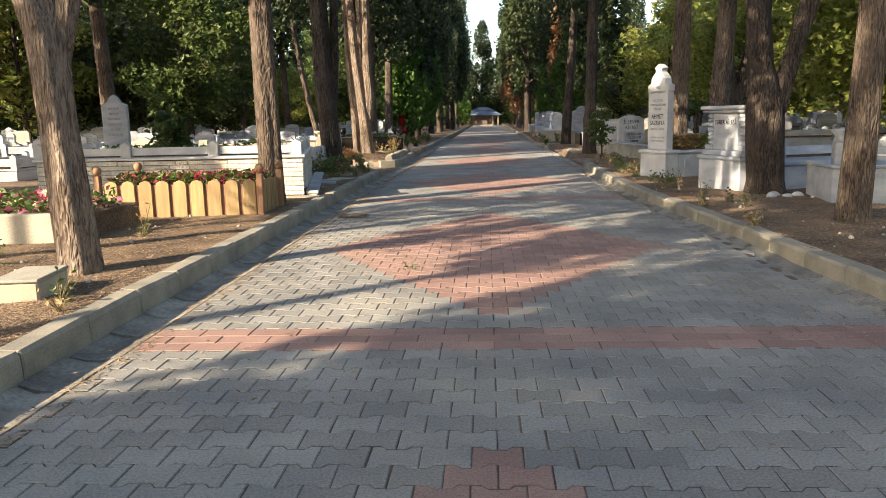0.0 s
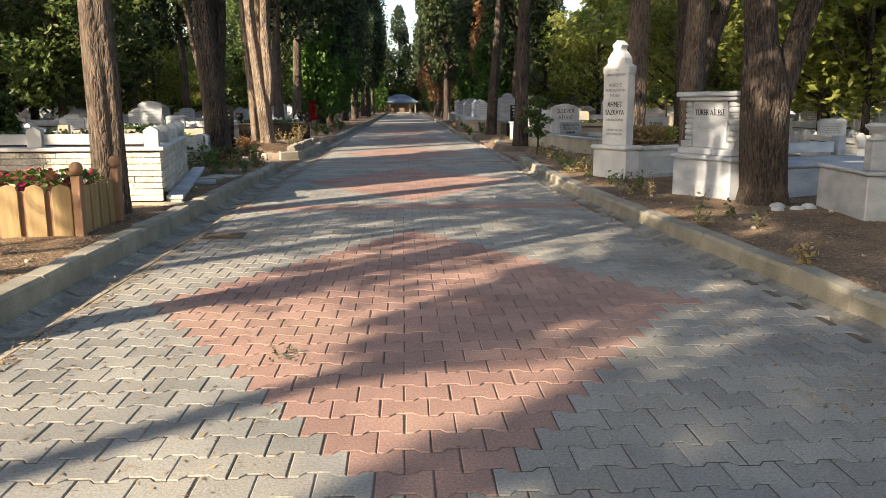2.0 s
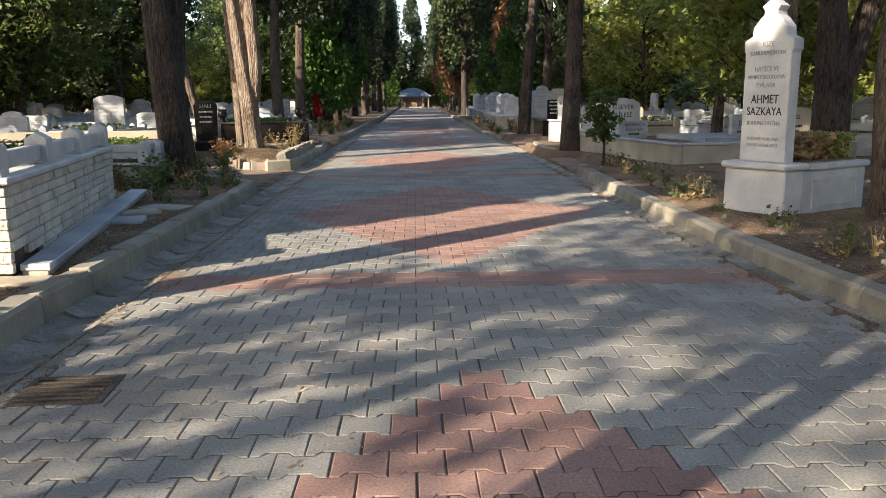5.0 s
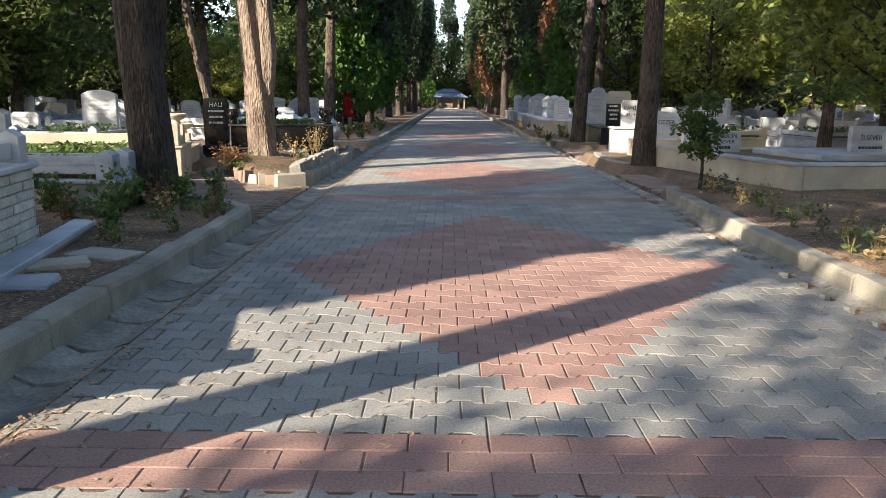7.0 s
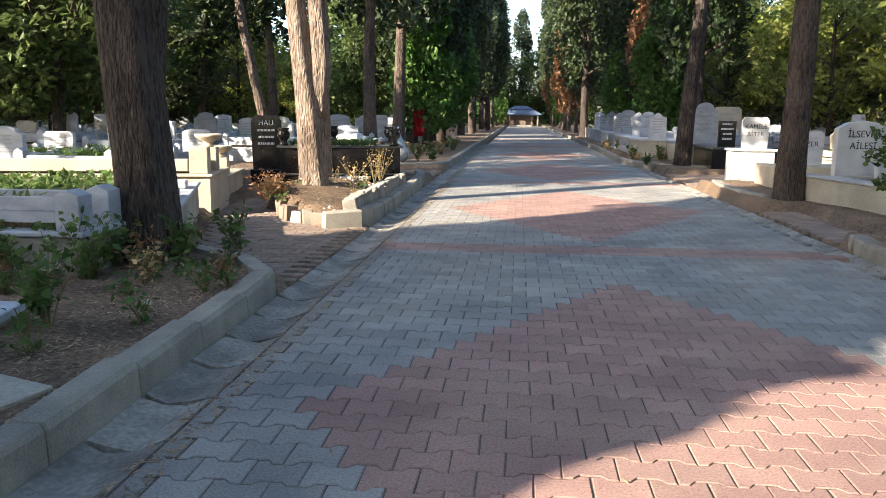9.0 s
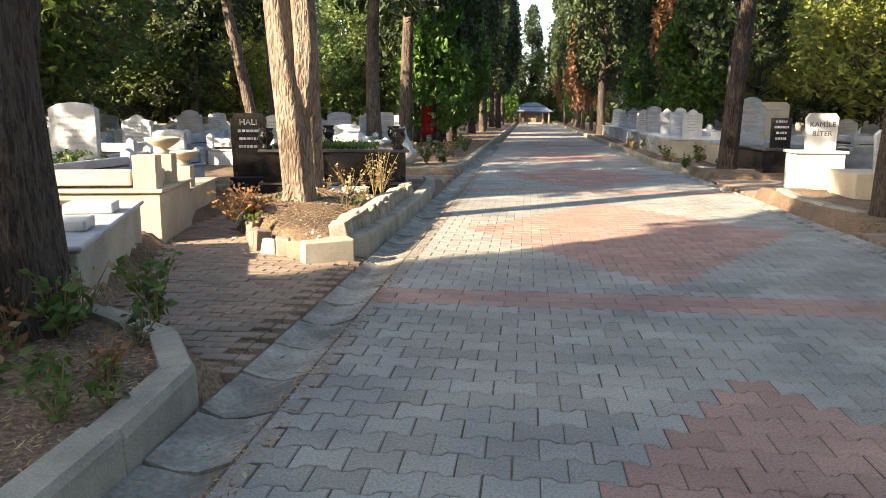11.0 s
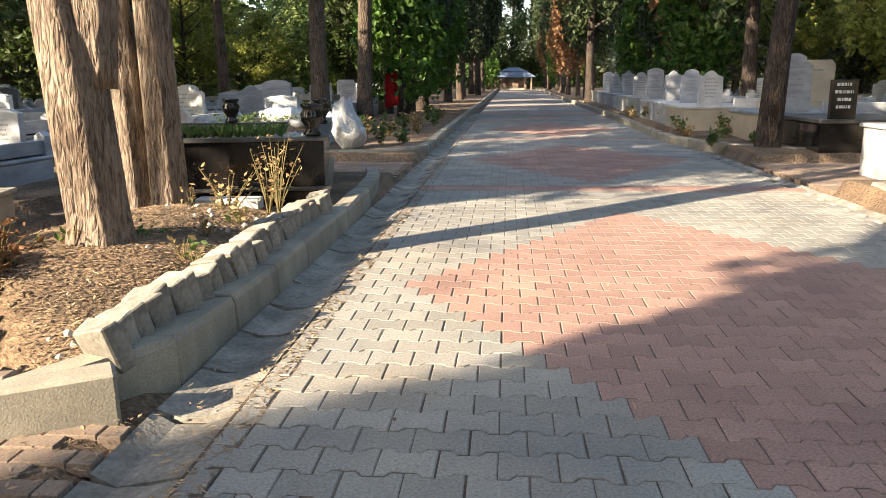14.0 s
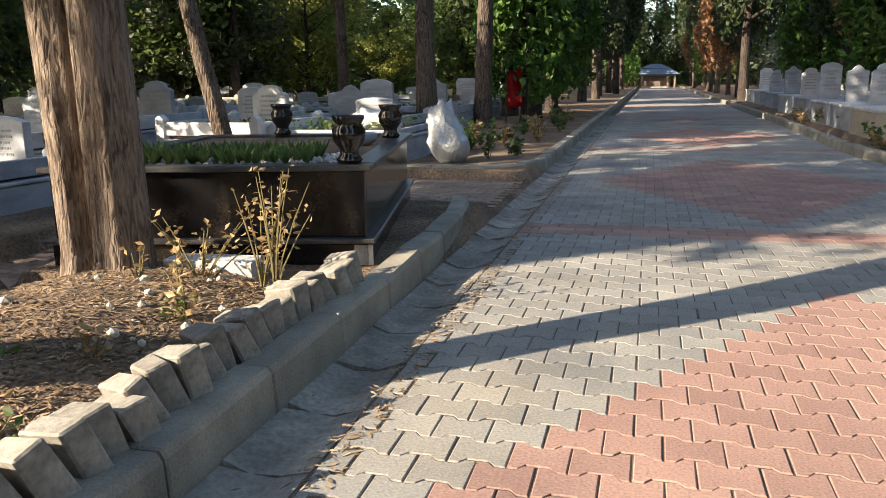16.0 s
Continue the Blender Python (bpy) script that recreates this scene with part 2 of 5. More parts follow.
def prism(outline, y0, y1, bevel=0.006, bm=None):
    """An upright slab: an outline in x and z, thick along y."""
    bm = bm or bmesh.new()
    front = [bm.verts.new((x, y0, z)) for x, z in outline]
    back = [bm.verts.new((x, y1, z)) for x, z in outline]
    n = len(outline)
    a = bm.faces.new(front)
    b = bm.faces.new(back[::-1])
    for i in range(n):
        bm.faces.new((front[i], back[i], back[(i + 1) % n], front[(i + 1) % n]))
    bmesh.ops.recalc_face_normals(bm, faces=bm.faces)
    if bevel:
        bmesh.ops.bevel(bm, geom=list(a.edges) + list(b.edges), offset=bevel, segments=1, affect="EDGES")
    return bm


def lathe(profile, seg=20, at=(0, 0, 0), bm=None):
    """A turned body: rows of radius and height."""
    bm = bm or bmesh.new()
    rings = [[bm.verts.new((at[0] + r * math.cos(6.2832 * k / seg), at[1] + r * math.sin(6.2832 * k / seg), at[2] + z)) for k in range(seg)] for r, z in profile]
    for a, b in zip(rings, rings[1:]):
        for k in range(seg):
            bm.faces.new((a[k], a[(k + 1) % seg], b[(k + 1) % seg], b[k]))
    bm.faces.new(rings[0][::-1])
    bm.faces.new(rings[-1])
    return bm


def tube(points, radii, seg=10, bm=None, ridge=0.0, ribs=7, phase=0.0):
    """A tapered, bent limb with an uneven, ribbed skin."""
    bm = bm or bmesh.new()
    rings = []
    for i, (p, r) in enumerate(zip(points, radii)):
        p = Vector(p)
        way = (Vector(points[min(i + 1, len(points) - 1)]) - Vector(points[max(i - 1, 0)])).normalized()
        side = way.cross(Vector((0.2, 1, 0.1))).normalized()
        other = way.cross(side)
        ring = []
        for k in range(seg):
            a = 6.2832 * k / seg
            rr = r * (1 + ridge * math.sin(ribs * a + phase + p.z * 0.6) + ridge * 0.8 * noise.noise(Vector((math.cos(a) * 2, math.sin(a) * 2, p.z * 0.9 + phase))) + ridge * 0.55 * noise.noise(Vector((math.cos(a) * 9, math.sin(a) * 9, p.z * 1.1 + phase))))
            ring.append(bm.verts.new(p + side * rr * math.cos(a) + other * rr * math.sin(a)))
        rings.append(ring)
    for a, b in zip(rings, rings[1:]):
        for k in range(seg):
            bm.faces.new((a[k], b[k], b[(k + 1) % seg], a[(k + 1) % seg]))
    bm.faces.new(rings[0])
    bm.faces.new(rings[-1][::-1])
    bmesh.ops.recalc_face_normals(bm, faces=bm.faces)
    return bm


def leaves(name, spots, size, mat, parent=None, lean=0.5, long=1.8, rng=None):
    """A crown of single leaves or sprays, each a folded blade, at the given spots."""
    rng = rng or np.random.RandomState(3)
    c = np.asarray(spots, float)
    n = len(c)
    a = rng.normal(size=(n, 3))
    a[:, 2] = a[:, 2] * lean - 0.25
    a /= np.linalg.norm(a, axis=1)[:, None]
    s = np.cross(a, rng.normal(size=(n, 3)))
    s /= np.linalg.norm(s, axis=1)[:, None] + 1e-9
    up = np.cross(a, s)
    k = size * rng.uniform(0.6, 1.4, size=(n, 1))
    v = np.stack([c - a * k * long / 2, c + s * k * 0.5 + up * k * 0.15, c + a * k * long / 2, c - s * k * 0.5 + up * k * 0.15], 1).reshape(-1, 3)
    i = np.arange(n)[:, None] * 4
    tris = np.concatenate([i + [[0, 1, 2]], i + [[0, 2, 3]]], 1).reshape(-1, 3)
    me = bpy.data.meshes.new(name)
    me.from_pydata(v.tolist(), [], tris.tolist())
    me.materials.append(mat)
    ob = tagged(new(name, me), kind="stuff")
    if parent:
        ob.parent = parent
    return ob


def lettering(text, size, m, mat, parent, name="lettering", width=0.0):
    """Carved and painted letters, 3 mm proud, at a pose whose x runs along the line."""
    cu = bpy.data.curves.new(name, "FONT")
    cu.body, cu.size, cu.align_x, cu.align_y, cu.extrude = text, size, "CENTER", "CENTER", 0.002
    ob = bpy.data.objects.new(name, cu)
    me = bpy.data.meshes.new_from_object(ob)
    bpy.data.objects.remove(ob)
    me.materials.append(mat)
    if width:
        now = max(v.co.x for v in me.vertices) - min(v.co.x for v in me.vertices)
        for v in me.vertices:
            v.co.x *= width / now
    made = new(name, me)
    made.parent = parent
    made.matrix_local = m
    return made


def facing(x, y, z, turn=0.0):
    """The pose of writing on a face that looks towards -y, turned about z."""
    return pose(x, y, z, 90, 0, turn)


def bars(parent, x0, x1, y, z0, rows, step, height, mat, seed=1):
    """Lines of writing too worn to read, as plain bars on a face that looks towards -y."""
    rng = random.Random(seed)
    for k in range(rows):
        w = (x1 - x0) * rng.uniform(0.55, 0.95) / 2
        c = (x0 + x1) / 2
        z = z0 - k * step
        bm = bmesh.new()
        a = c - w
        while a < c + w:
            b = min(a + rng.uniform(0.03, 0.07), c + w)
            box(a, b - 0.012, y - 0.003, y + 0.002, z, z + height, 0, bm)
            a = b
        tagged(part("worn_line", bm, mat, parent), kind="stuff")


# ---- ground ----
ROAD_L, ROAD_R = 0.0, 4.14          # paved width
FACE_L, FACE_R = -0.34, 4.47        # kerb faces
VERGE = 0.12


def in_path(x, y):
    """The side paths that leave the road between the kerbs."""
    if FACE_L - 0.1 < x < FACE_R + 0.1:
        return True
    if x < 0:
        wall = -1.55 - (y - 19.67) * 0.33              # the slanting line of tomb walls
        if y < 21.85 and y > 18.75 + (-0.39 - x) * 0.95 and x > wall:
            return True
        if 21.7 < y < 22.3 and x > -0.75 and y < (21.8 + (x + 0.72) * 0.55 if x < -0.5 else 21.9 + (x + 0.5) * 2.9):
            return True
        if 21.8 <= y < 25.7:
            bed = -0.72 - (y - 21.8) * 0.75 if y < 23.4 else -1.95 - (y - 23.4) * 0.2
            return max(wall, -2.75) < x < bed
        if 25.7 <= y < 29:
            return -3.5 < x < -2.75
        return 29.05 < y < 31.4 and x > -5
    return (21.5 < y < 24.3 and x < 5.2) or (28.2 < y < 31.2 and x < 9)


def right_kerb(y):
    return float(np.interp(y, [0, 6, 9, 12.5, 14.5, 17, 20.6, 21.4], [4.85, 4.75, 4.62, 4.42, 4.36, 4.36, 4.47, 4.5]))


def ground_height(x, y):
    if FACE_L - 0.1 < x < right_kerb(y) + 0.09:
        return -0.07
    if -0.62 < x < 0 and 21.8 < y < 22.35:
        return -0.014
    if in_path(x, y):
        return -0.014 + 0.006 * noise.noise(Vector((x * 4, y * 4, 3)))
    z = VERGE + 0.025 * noise.noise(Vector((x * 0.7, y * 0.7, 0))) + 0.012 * noise.noise(Vector((x * 3, y * 3, 5)))
    d = math.hypot((x + 1.55) / 1.0, (y - 24.0) / 2.4)
    return z + 0.2 * max(0.0, 1 - d * d) * min(1.0, max(0.0, (y - 22.2) * 0.75))             # the raised bed round the twin trees


def lines(stops):
    out = []
    for a, b, step in stops:
        out += list(np.arange(a, b - 1e-6, step))
    return out + [stops[-1][1]]


gx = lines([(-600, -60, 90), (-60, -12, 4), (-12, -4.5, 0.5), (-4.5, -0.46, 0.101), (-0.46, FACE_L - 0.02, 0.1), (FACE_L - 0.02, 4.58, 0.7), (4.58, 7.5, 0.11), (7.5, 14, 0.5), (14, 60, 4), (60, 600, 90)])
gy = lines([(-300, -30, 45), (-30, 0, 2), (0, 34, 0.1), (34, 60, 0.5), (60, 140, 4), (140, 800, 110)])
gv = [(x, y, ground_height(x, y) if abs(x) < 30 and -30 < y < 140 else VERGE) for y in gy for x in gx]
w = len(gx)
gf = [(j * w + i, j * w + i + 1, (j + 1) * w + i + 1, (j + 1) * w + i) for j in range(len(gy) - 1) for i in range(w - 1)]
me = bpy.data.meshes.new("ground")
me.from_pydata(gv, [], gf)
me.materials.append(SOIL)
for p in me.polygons:
    p.use_smooth = True
tagged(new("ground", me), "dry brown soil with needle litter and low relief", "ground", kind="structure")


# ---- kerbs and gutters ----
def kerb_run(name, points, parent_label, length=0.7, height=0.15, top=0.13, slope=0.03, base=-0.1):
    """Kerb stones end to end along a line of points (road on the right-hand side when walking along it)."""
    run = tagged(new(name), parent_label, "kerb", kind="structure")
    rng = random.Random(len(points) * 7 + int(points[0][1] * 3))
    pts = [Vector((x, y, 0)) for x, y in points]
    dist = [0.0]
    for a, b in zip(pts, pts[1:]):
        dist.append(dist[-1] + (b - a).length)

    def along(s):
        for i in range(len(pts) - 1):
            if s <= dist[i + 1] or i == len(pts) - 2:
                return pts[i].lerp(pts[i + 1], (s - dist[i]) / (dist[i + 1] - dist[i]))
    s = 0.0
    while s < dist[-1] - 0.05:
        e = min(s + length, dist[-1])
        a, b = along(s + 0.006), along(e - 0.006)
        way = (b - a).normalized()
        inn = Vector((-way.y, way.x, 0))              # away from the road
        up = Vector((0, 0, height + rng.uniform(-0.012, 0.012)))
        tilt = rng.uniform(-0.012, 0.012)
        bm = bmesh.new()
        quad = [(0, base), (slope * 0.4, height - 0.03), (slope, height), (top + slope, height), (top + slope, base)]
        ends = []
        for p, dz in ((a, tilt), (b, -tilt)):
            ends.append([bm.verts.new(p + inn * (q + rng.uniform(-0.003, 0.003)) + Vector((0, 0, z + dz + (rng.uniform(-0.004, 0.004) if z > 0 else 0)))) for q, z in quad])
        n = len(quad)
        f = [bm.faces.new(ends[0]), bm.faces.new(ends[1][::-1])]
        for i in range(n):
            bm.faces.new((ends[0][i], ends[1][i], ends[1][(i + 1) % n], ends[0][(i + 1) % n]))
        bmesh.ops.recalc_face_normals(bm, faces=bm.faces)
        bmesh.ops.bevel(bm, geom=list(f[0].edges) + list(f[1].edges), offset=0.008, segments=1, affect="EDGES")
        part("kerb_stone", bm, CONCRETE, run)
        s = e
    return run


kerb_run("kerb_1", [(FACE_L, -8), (FACE_L, 18.45), (FACE_L - 0.08, 18.75), (FACE_L - 0.3, 19.1), (-0.95, 19.42), (-1.4, 19.6)], "worn beige concrete kerb along the verge")
kerb_run("kerb_2", [(-0.72, 21.78), (-0.5, 21.9), (FACE_L - 0.02, 22.3), (FACE_L, 24.0), (FACE_L, 26.2), (FACE_L - 0.1, 28.3), (-0.6, 28.95)], "cracked concrete kerb round the tree bed", height=0.17)
kerb_run("kerb_3", [(-2.4, 31.55), (-1.0, 31.6), (-0.55, 31.9), (FACE_L, 32.8), (FACE_L, 44), (FACE_L, 120)], "concrete kerb curving into the side path")
kerb_run("kerb_4", [(4.62, 21.35), (4.5, 21.1), (FACE_R, 20.6), (4.36, 17), (4.36, 14.5), (4.42, 12.5), (4.62, 9), (4.75, 6), (4.85, 0), (4.85, -8)], "grey concrete kerb with sunlit patches", top=0.14, height=0.13)
kerb_run("kerb_5", [(6.0, 27.9), (5.05, 28.05), (4.8, 27.8), (4.7, 27.2), (4.72, 25.4), (4.86, 24.9)], "short concrete kerb round a small bed")
kerb_run("kerb_6", [(4.3, 120), (4.25, 44), (4.05, 35.6), (4.1, 34.6), (4.5, 33.0), (5.4, 32.0), (6.8, 31.4)], "concrete kerb curving into the side path")


def gutter(name, points, wide, label, piece=0.5):
    """A shallow concrete channel in short cast slabs."""
    run = tagged(new(name), label, "gutter", kind="structure")
    rng = random.Random(11)
    for (x0, y0), (x1, y1) in zip(points, points[1:]):
        count = max(1, round(abs(y1 - y0) / piece))
        for k in range(count):
            bm = bmesh.new()
            rows = []
            for t in ((k + 0.03) / count, (k + 0.97) / count):
                x, y = x0 + (x1 - x0) * t, y0 + (y1 - y0) * t
                rows.append([bm.verts.new((x + wide * u, y + rng.uniform(-0.014, 0.014), z + rng.uniform(-0.009, 0.009))) for u, z in ((0, -0.012), (0.3, -0.045), (0.62, -0.042), (1, -0.004))])
            for i in range(3):
                bm.faces.new((rows[0][i], rows[0][i + 1], rows[1][i + 1], rows[1][i]))
            low = bmesh.ops.extrude_face_region(bm, geom=list(bm.faces))["geom"]
            for v in low:
                if isinstance(v, bmesh.types.BMVert):
                    v.co.z -= 0.05
            bmesh.ops.recalc_face_normals(bm, faces=bm.faces)
            part("gutter_slab", bm, GUTTER, run)


gutter("gutter_1", [(FACE_L, -6), (FACE_L, 34), (FACE_L, 50)], 0.33, "cracked grey concrete drain channel beside the kerb")
gutter("gutter_2", [(4.52, -6), (4.42, 6), (4.29, 9), (4.1, 12.5), (4.03, 14.5), (4.03, 17), (4.12, 20.6), (4.1, 34), (4.0, 50)], 0.34, "shallow grey concrete drain channel")

# joint bed under all paving
bm = box(-0.015, 4.06, -30, 130, -0.12, -0.0052, 0)
box(4.06, 4.46, -30, 9, -0.12, -0.006, 0, bm)
box(FACE_L, -0.015, -30, 130, -0.14, -0.064, 0, bm)
box(4.06, 4.95, -30, 130, -0.14, -0.064, 0, bm)
tagged(part("road_bed", bm, JOINT), "dark sandy bed between paving stones", "road", kind="structure")


# ---- vegetation ----
def crown_spots(rng, kind, height, low, radius, count):
    """Points of an uneven crown: clumps round a spindle or a broad dome, with gaps."""
    spots = []
    clumps = 60 if kind != "broad" else 46
    for _ in range(clumps):
        u = rng.uniform()
        z = low + (height - low) * u
        a = rng.uniform(0, 6.2832)
        if kind == "spindle":
            r = radius * (0.35 + 0.65 * math.sin(min(1, u * 2.2 + 0.12) * 1.5708)) * max(0.06, (1 - u) ** 0.55)
            cr = 0.34 * radius + 0.12
        elif kind == "layered":
            r = radius * (1 - 0.75 * u) * rng.uniform(0.3, 1)
            cr = 0.3 * radius
        else:
            r = radius * math.sqrt(max(0.02, 1 - (2 * u - 1) ** 2)) * rng.uniform(0.35, 1.05)
            cr = 0.33 * radius
        c = np.array([r * math.cos(a), r * math.sin(a), z])
        m = count // clumps
        d = rng.normal(size=(m, 3))
        d /= np.linalg.norm(d, axis=1)[:, None]
        q = c + d * (cr * rng.uniform(0.35, 1, size=(m, 1)) ** 0.5) * [1, 1, 0.75 if kind == "broad" else (1.7 if kind == "spindle" else 0.5)]
        spots.append(q)
    return np.concatenate(spots)


def limbs(bm, rng, base, top, radius, low, count, reach, seg=6):
    for _ in range(count):
        u = rng.uniform(0.0, 0.85)
        z = low + (top - low) * u
        a = rng.uniform(0, 6.2832)
        k = reach * (1 - 0.6 * u) * rng.uniform(0.5, 1)
        p = Vector((base.x, base.y, z))
        tube([p, p + Vector((math.cos(a) * k * 0.5, math.sin(a) * k * 0.5, k * 0.3)), p + Vector((math.cos(a) * k, math.sin(a) * k, k * 0.75))],
             [radius * 0.4 * (1 - 0.5 * u), radius * 0.22, 0.012], seg, bm)


def tree(name, seed, kind, height, low, radius, trunk, bark, leaf, count, size, label, lean=(0, 0), long=1.8, stand=(0, 0)):
    rng = np.random.RandomState(seed)
    t = thing(name, pose(*stand, 0), label, "tree")
    steps = 14
    pts, rad = [], []
    for i in range(steps + 1):
        u = i / steps
        z = -0.15 + (height * 0.93 + 0.15) * u ** 1.35
        s = z / height
        pts.append((lean[0] * s + 0.05 * math.sin(seed + z * 0.8), lean[1] * s + 0.05 * math.cos(seed * 2 + z * 0.7), z))
        rad.append(trunk * (1 - 0.85 * s) * (1 + 0.35 * math.exp(-max(z, 0) * 4.0)))
    bm = tube(pts, rad, 18, ridge=0.07, ribs=6, phase=seed)
    limbs(bm, rng, Vector((lean[0] * 0.6, lean[1] * 0.6, 0)), height * 0.9, trunk, low * 0.9, 16 if kind != "broad" else 22, radius)
    part("trunk", bm, bark, t, smooth=True)
    spots = crown_spots(rng, kind, height, low, radius, count) + [lean[0] * 0.7, lean[1] * 0.7, 0]
    tagged(leaves("crown", spots, size, leaf, t, rng=rng, long=long, lean=1.3 if kind == "spindle" else 0.6), kind="stuff")
    return t


def put(proto, x, y, turn=0.0, z=0.0, scale=1.0, label=""):
    ob = copy_thing(proto, pose(x, y, z, 0, 0, turn) @ Matrix.Diagonal((scale, scale, scale, 1)))
    ob.scale = (scale,) * 3
    if label:
        ob["label"] = label
    return ob


HERE = pose(0, 0, 0)
cypress_a = tree("cypress_tree", 1, "spindle", 15, 3.6, 1.75, 0.22, DARK_BARK, CYPRESS, 9000, 0.16, "tall dark cypress with a bare lower trunk", stand=(-3.6, 57))
cypress_b = tree("cypress_tree", 2, "spindle", 13, 4.6, 1.6, 0.2, BARK, CYPRESS, 8000, 0.16, "tall cypress with brown trunk and thin crown", lean=(0.5, 0.3), stand=(7.6, 58))
broad_a = tree("broadleaf_tree", 3, "broad", 8.0, 1.7, 2.9, 0.16, DARK_BARK, LAUREL, 9000, 0.13, "dense green broadleaf tree behind the graves", stand=(-13, 44))
broad_b = tree("broadleaf_tree", 4, "broad", 7.0, 1.4, 2.6, 0.14, BARK, OLIVE, 8000, 0.12, "grey-green olive-like tree behind the graves", stand=(14, 40))
broad_c = tree("broadleaf_tree", 5, "broad", 6.0, 1.3, 2.1, 0.1, DARK_BARK, YELLOWED, 6000, 0.11, "yellow-green young tree behind the graves", stand=(12.5, 30))
thuja_a = tree("thuja_tree", 6, "spindle", 6.0, 1.2, 1.15, 0.09, DARK_BARK, CEDAR, 6500, 0.12, "bright green thuja beside the road", stand=(6.6, 52))
rusty_a = tree("cypress_tree", 7, "spindle", 9, 2.0, 1.2, 0.16, BARK, RUSTY, 4500, 0.13, "half-dead cypress with rusty foliage", stand=(6.9, 46))
# the next three are copied out of view to shape shade on the road
high_a = tree("pine_tree", 8, "broad", 13, 7.4, 1.5, 0.17, BARK, CYPRESS, 3400, 0.17, "tall pine with a high thin crown, placed for its shade", stand=(-20, 60))
dense_a = tree("cypress_tree", 12, "spindle", 15, 3.2, 1.7, 0.22, DARK_BARK, CYPRESS, 15000, 0.19, "dense dark cypress placed for its shade on the road", stand=(-23, 52))
thin_a = tree("pine_tree", 14, "broad", 13, 7.4, 1.8, 0.12, BARK, CYPRESS, 1000, 0.16, "slender pine with a sparse high crown, placed for its shade", stand=(-24, 66))

# trees beside the road
def rows_of_trees():
    put(cypress_b, -3.1, 36.2, 30)
    for x, y, k in ((10.6, 27, 1.0), (11.8, 33, 1.1), (10.4, 37.5, 1.0), (12.2, 42.5, 1.15), (9.8, 47, 1.0), (13.2, 24, 1.1), (15.5, 29, 1.2), (11.5, 19.5, 0.95)):
        put(broad_c, x, y, x * 77, 0, k)
    put(cypress_a, -3.2, 46, 80)
    put(thuja_a, -2.2, 42.6, 10)
    put(thuja_a, -1.9, 47.5, 140, 0, 1.05)
    rng = random.Random(5)
    for k in range(16):
        y = 40 + k * 5.2
        for side in (-1, 1):
            x = -2.0 - rng.uniform(0, 1.6) if side < 0 else 5.9 + rng.uniform(0, 1.6)
            pick = rng.choice([cypress_a, cypress_a, cypress_b, rusty_a if side > 0 else cypress_a, thuja_a])
            if y > 58:
                x = x * 0.6 if side < 0 else 5.0 + (x - 5.9) * 0.5
            put(pick, x, y + rng.uniform(-1.5, 1.5), rng.uniform(0, 360), 0, rng.uniform(0.85, 1.15))
    # woods on both sides
    for k in range(46):
        y = rng.uniform(16, 75)
        x = -rng.uniform(9, 30)
        y = max(y, 29 + 0.795 * x)
        put(rng.choice([broad_a, broad_b, broad_a, cypress_a, cypress_b, broad_c]), x, y, rng.uniform(0, 360), 0, rng.uniform(0.8, 1.25))
    for k in range(46):
        y = rng.uniform(16, 75)
        x = rng.uniform(11, 34)
        put(rng.choice([broad_a, broad_c, broad_b, cypress_b, broad_c, broad_a]), x, y, rng.uniform(0, 360), 0, rng.uniform(0.8, 1.25))
    for k in range(40):
        put(rng.choice([broad_a, cypress_a, broad_b]), rng.choice([-1, 1]) * rng.uniform(7, 60) + 2, rng.uniform(75, 140), rng.uniform(0, 360), 0, rng.uniform(1.0, 1.5))
    # unseen trees behind and beside the walker, placed to cast the road's shade
    # c picks the sun line that an added tree blocks
    def shade(c, x, proto, turn=0, scale=1.0):
        put(proto, x, c + 0.865 * x, turn, 0, scale)
    for c, x in ((1.7, -8.5), (1.2, -11.5), (0.2, -9.5), (-1.2, -7.0), (0.0, -13), (-3.5, -10), (1.4, -15)):
        shade(c, x, cypress_a if x > -12 else broad_a, c * 40, 1.1)
    for c, x, proto, k in ((17.0, -7.2, dense_a, 1.0), (19.4, -8.0, cypress_a, 0.95), (18.3, -10.0, dense_a, 1.1), (17.2, -13.5, dense_a, 1.0), (19.8, -15, dense_a, 1.0), (19.0, -19, cypress_a, 1.2)):
        shade(c, x, proto, c * 40, k)
    for c, x, proto, k in ((5.7, -7.7, high_a, 0.86), (8.0, -8.6, thin_a, 0.86), (10.6, -9.4, thin_a, 0.8), (11.2, -8.2, thin_a, 0.72), (13.2, -6.2, high_a, 0.88), (9.6, -6.3, high_a, 0.88), (20.9, -8.4, high_a, 0.92), (26.9, -9.6, thin_a, 0.95)):
        shade(c, x, proto, c * 40, k)
    for x, y, s in ((8.6, -3, 1), (9.5, 4, 1), (3, -16, 1.2), (-3, -18, 1.2), (9.5, -10, 1.2), (10.5, 11, 1)):
        put(rng.choice([cypress_a, broad_a]), x, y, rng.uniform(0, 360), 0, s)


rows_of_trees()


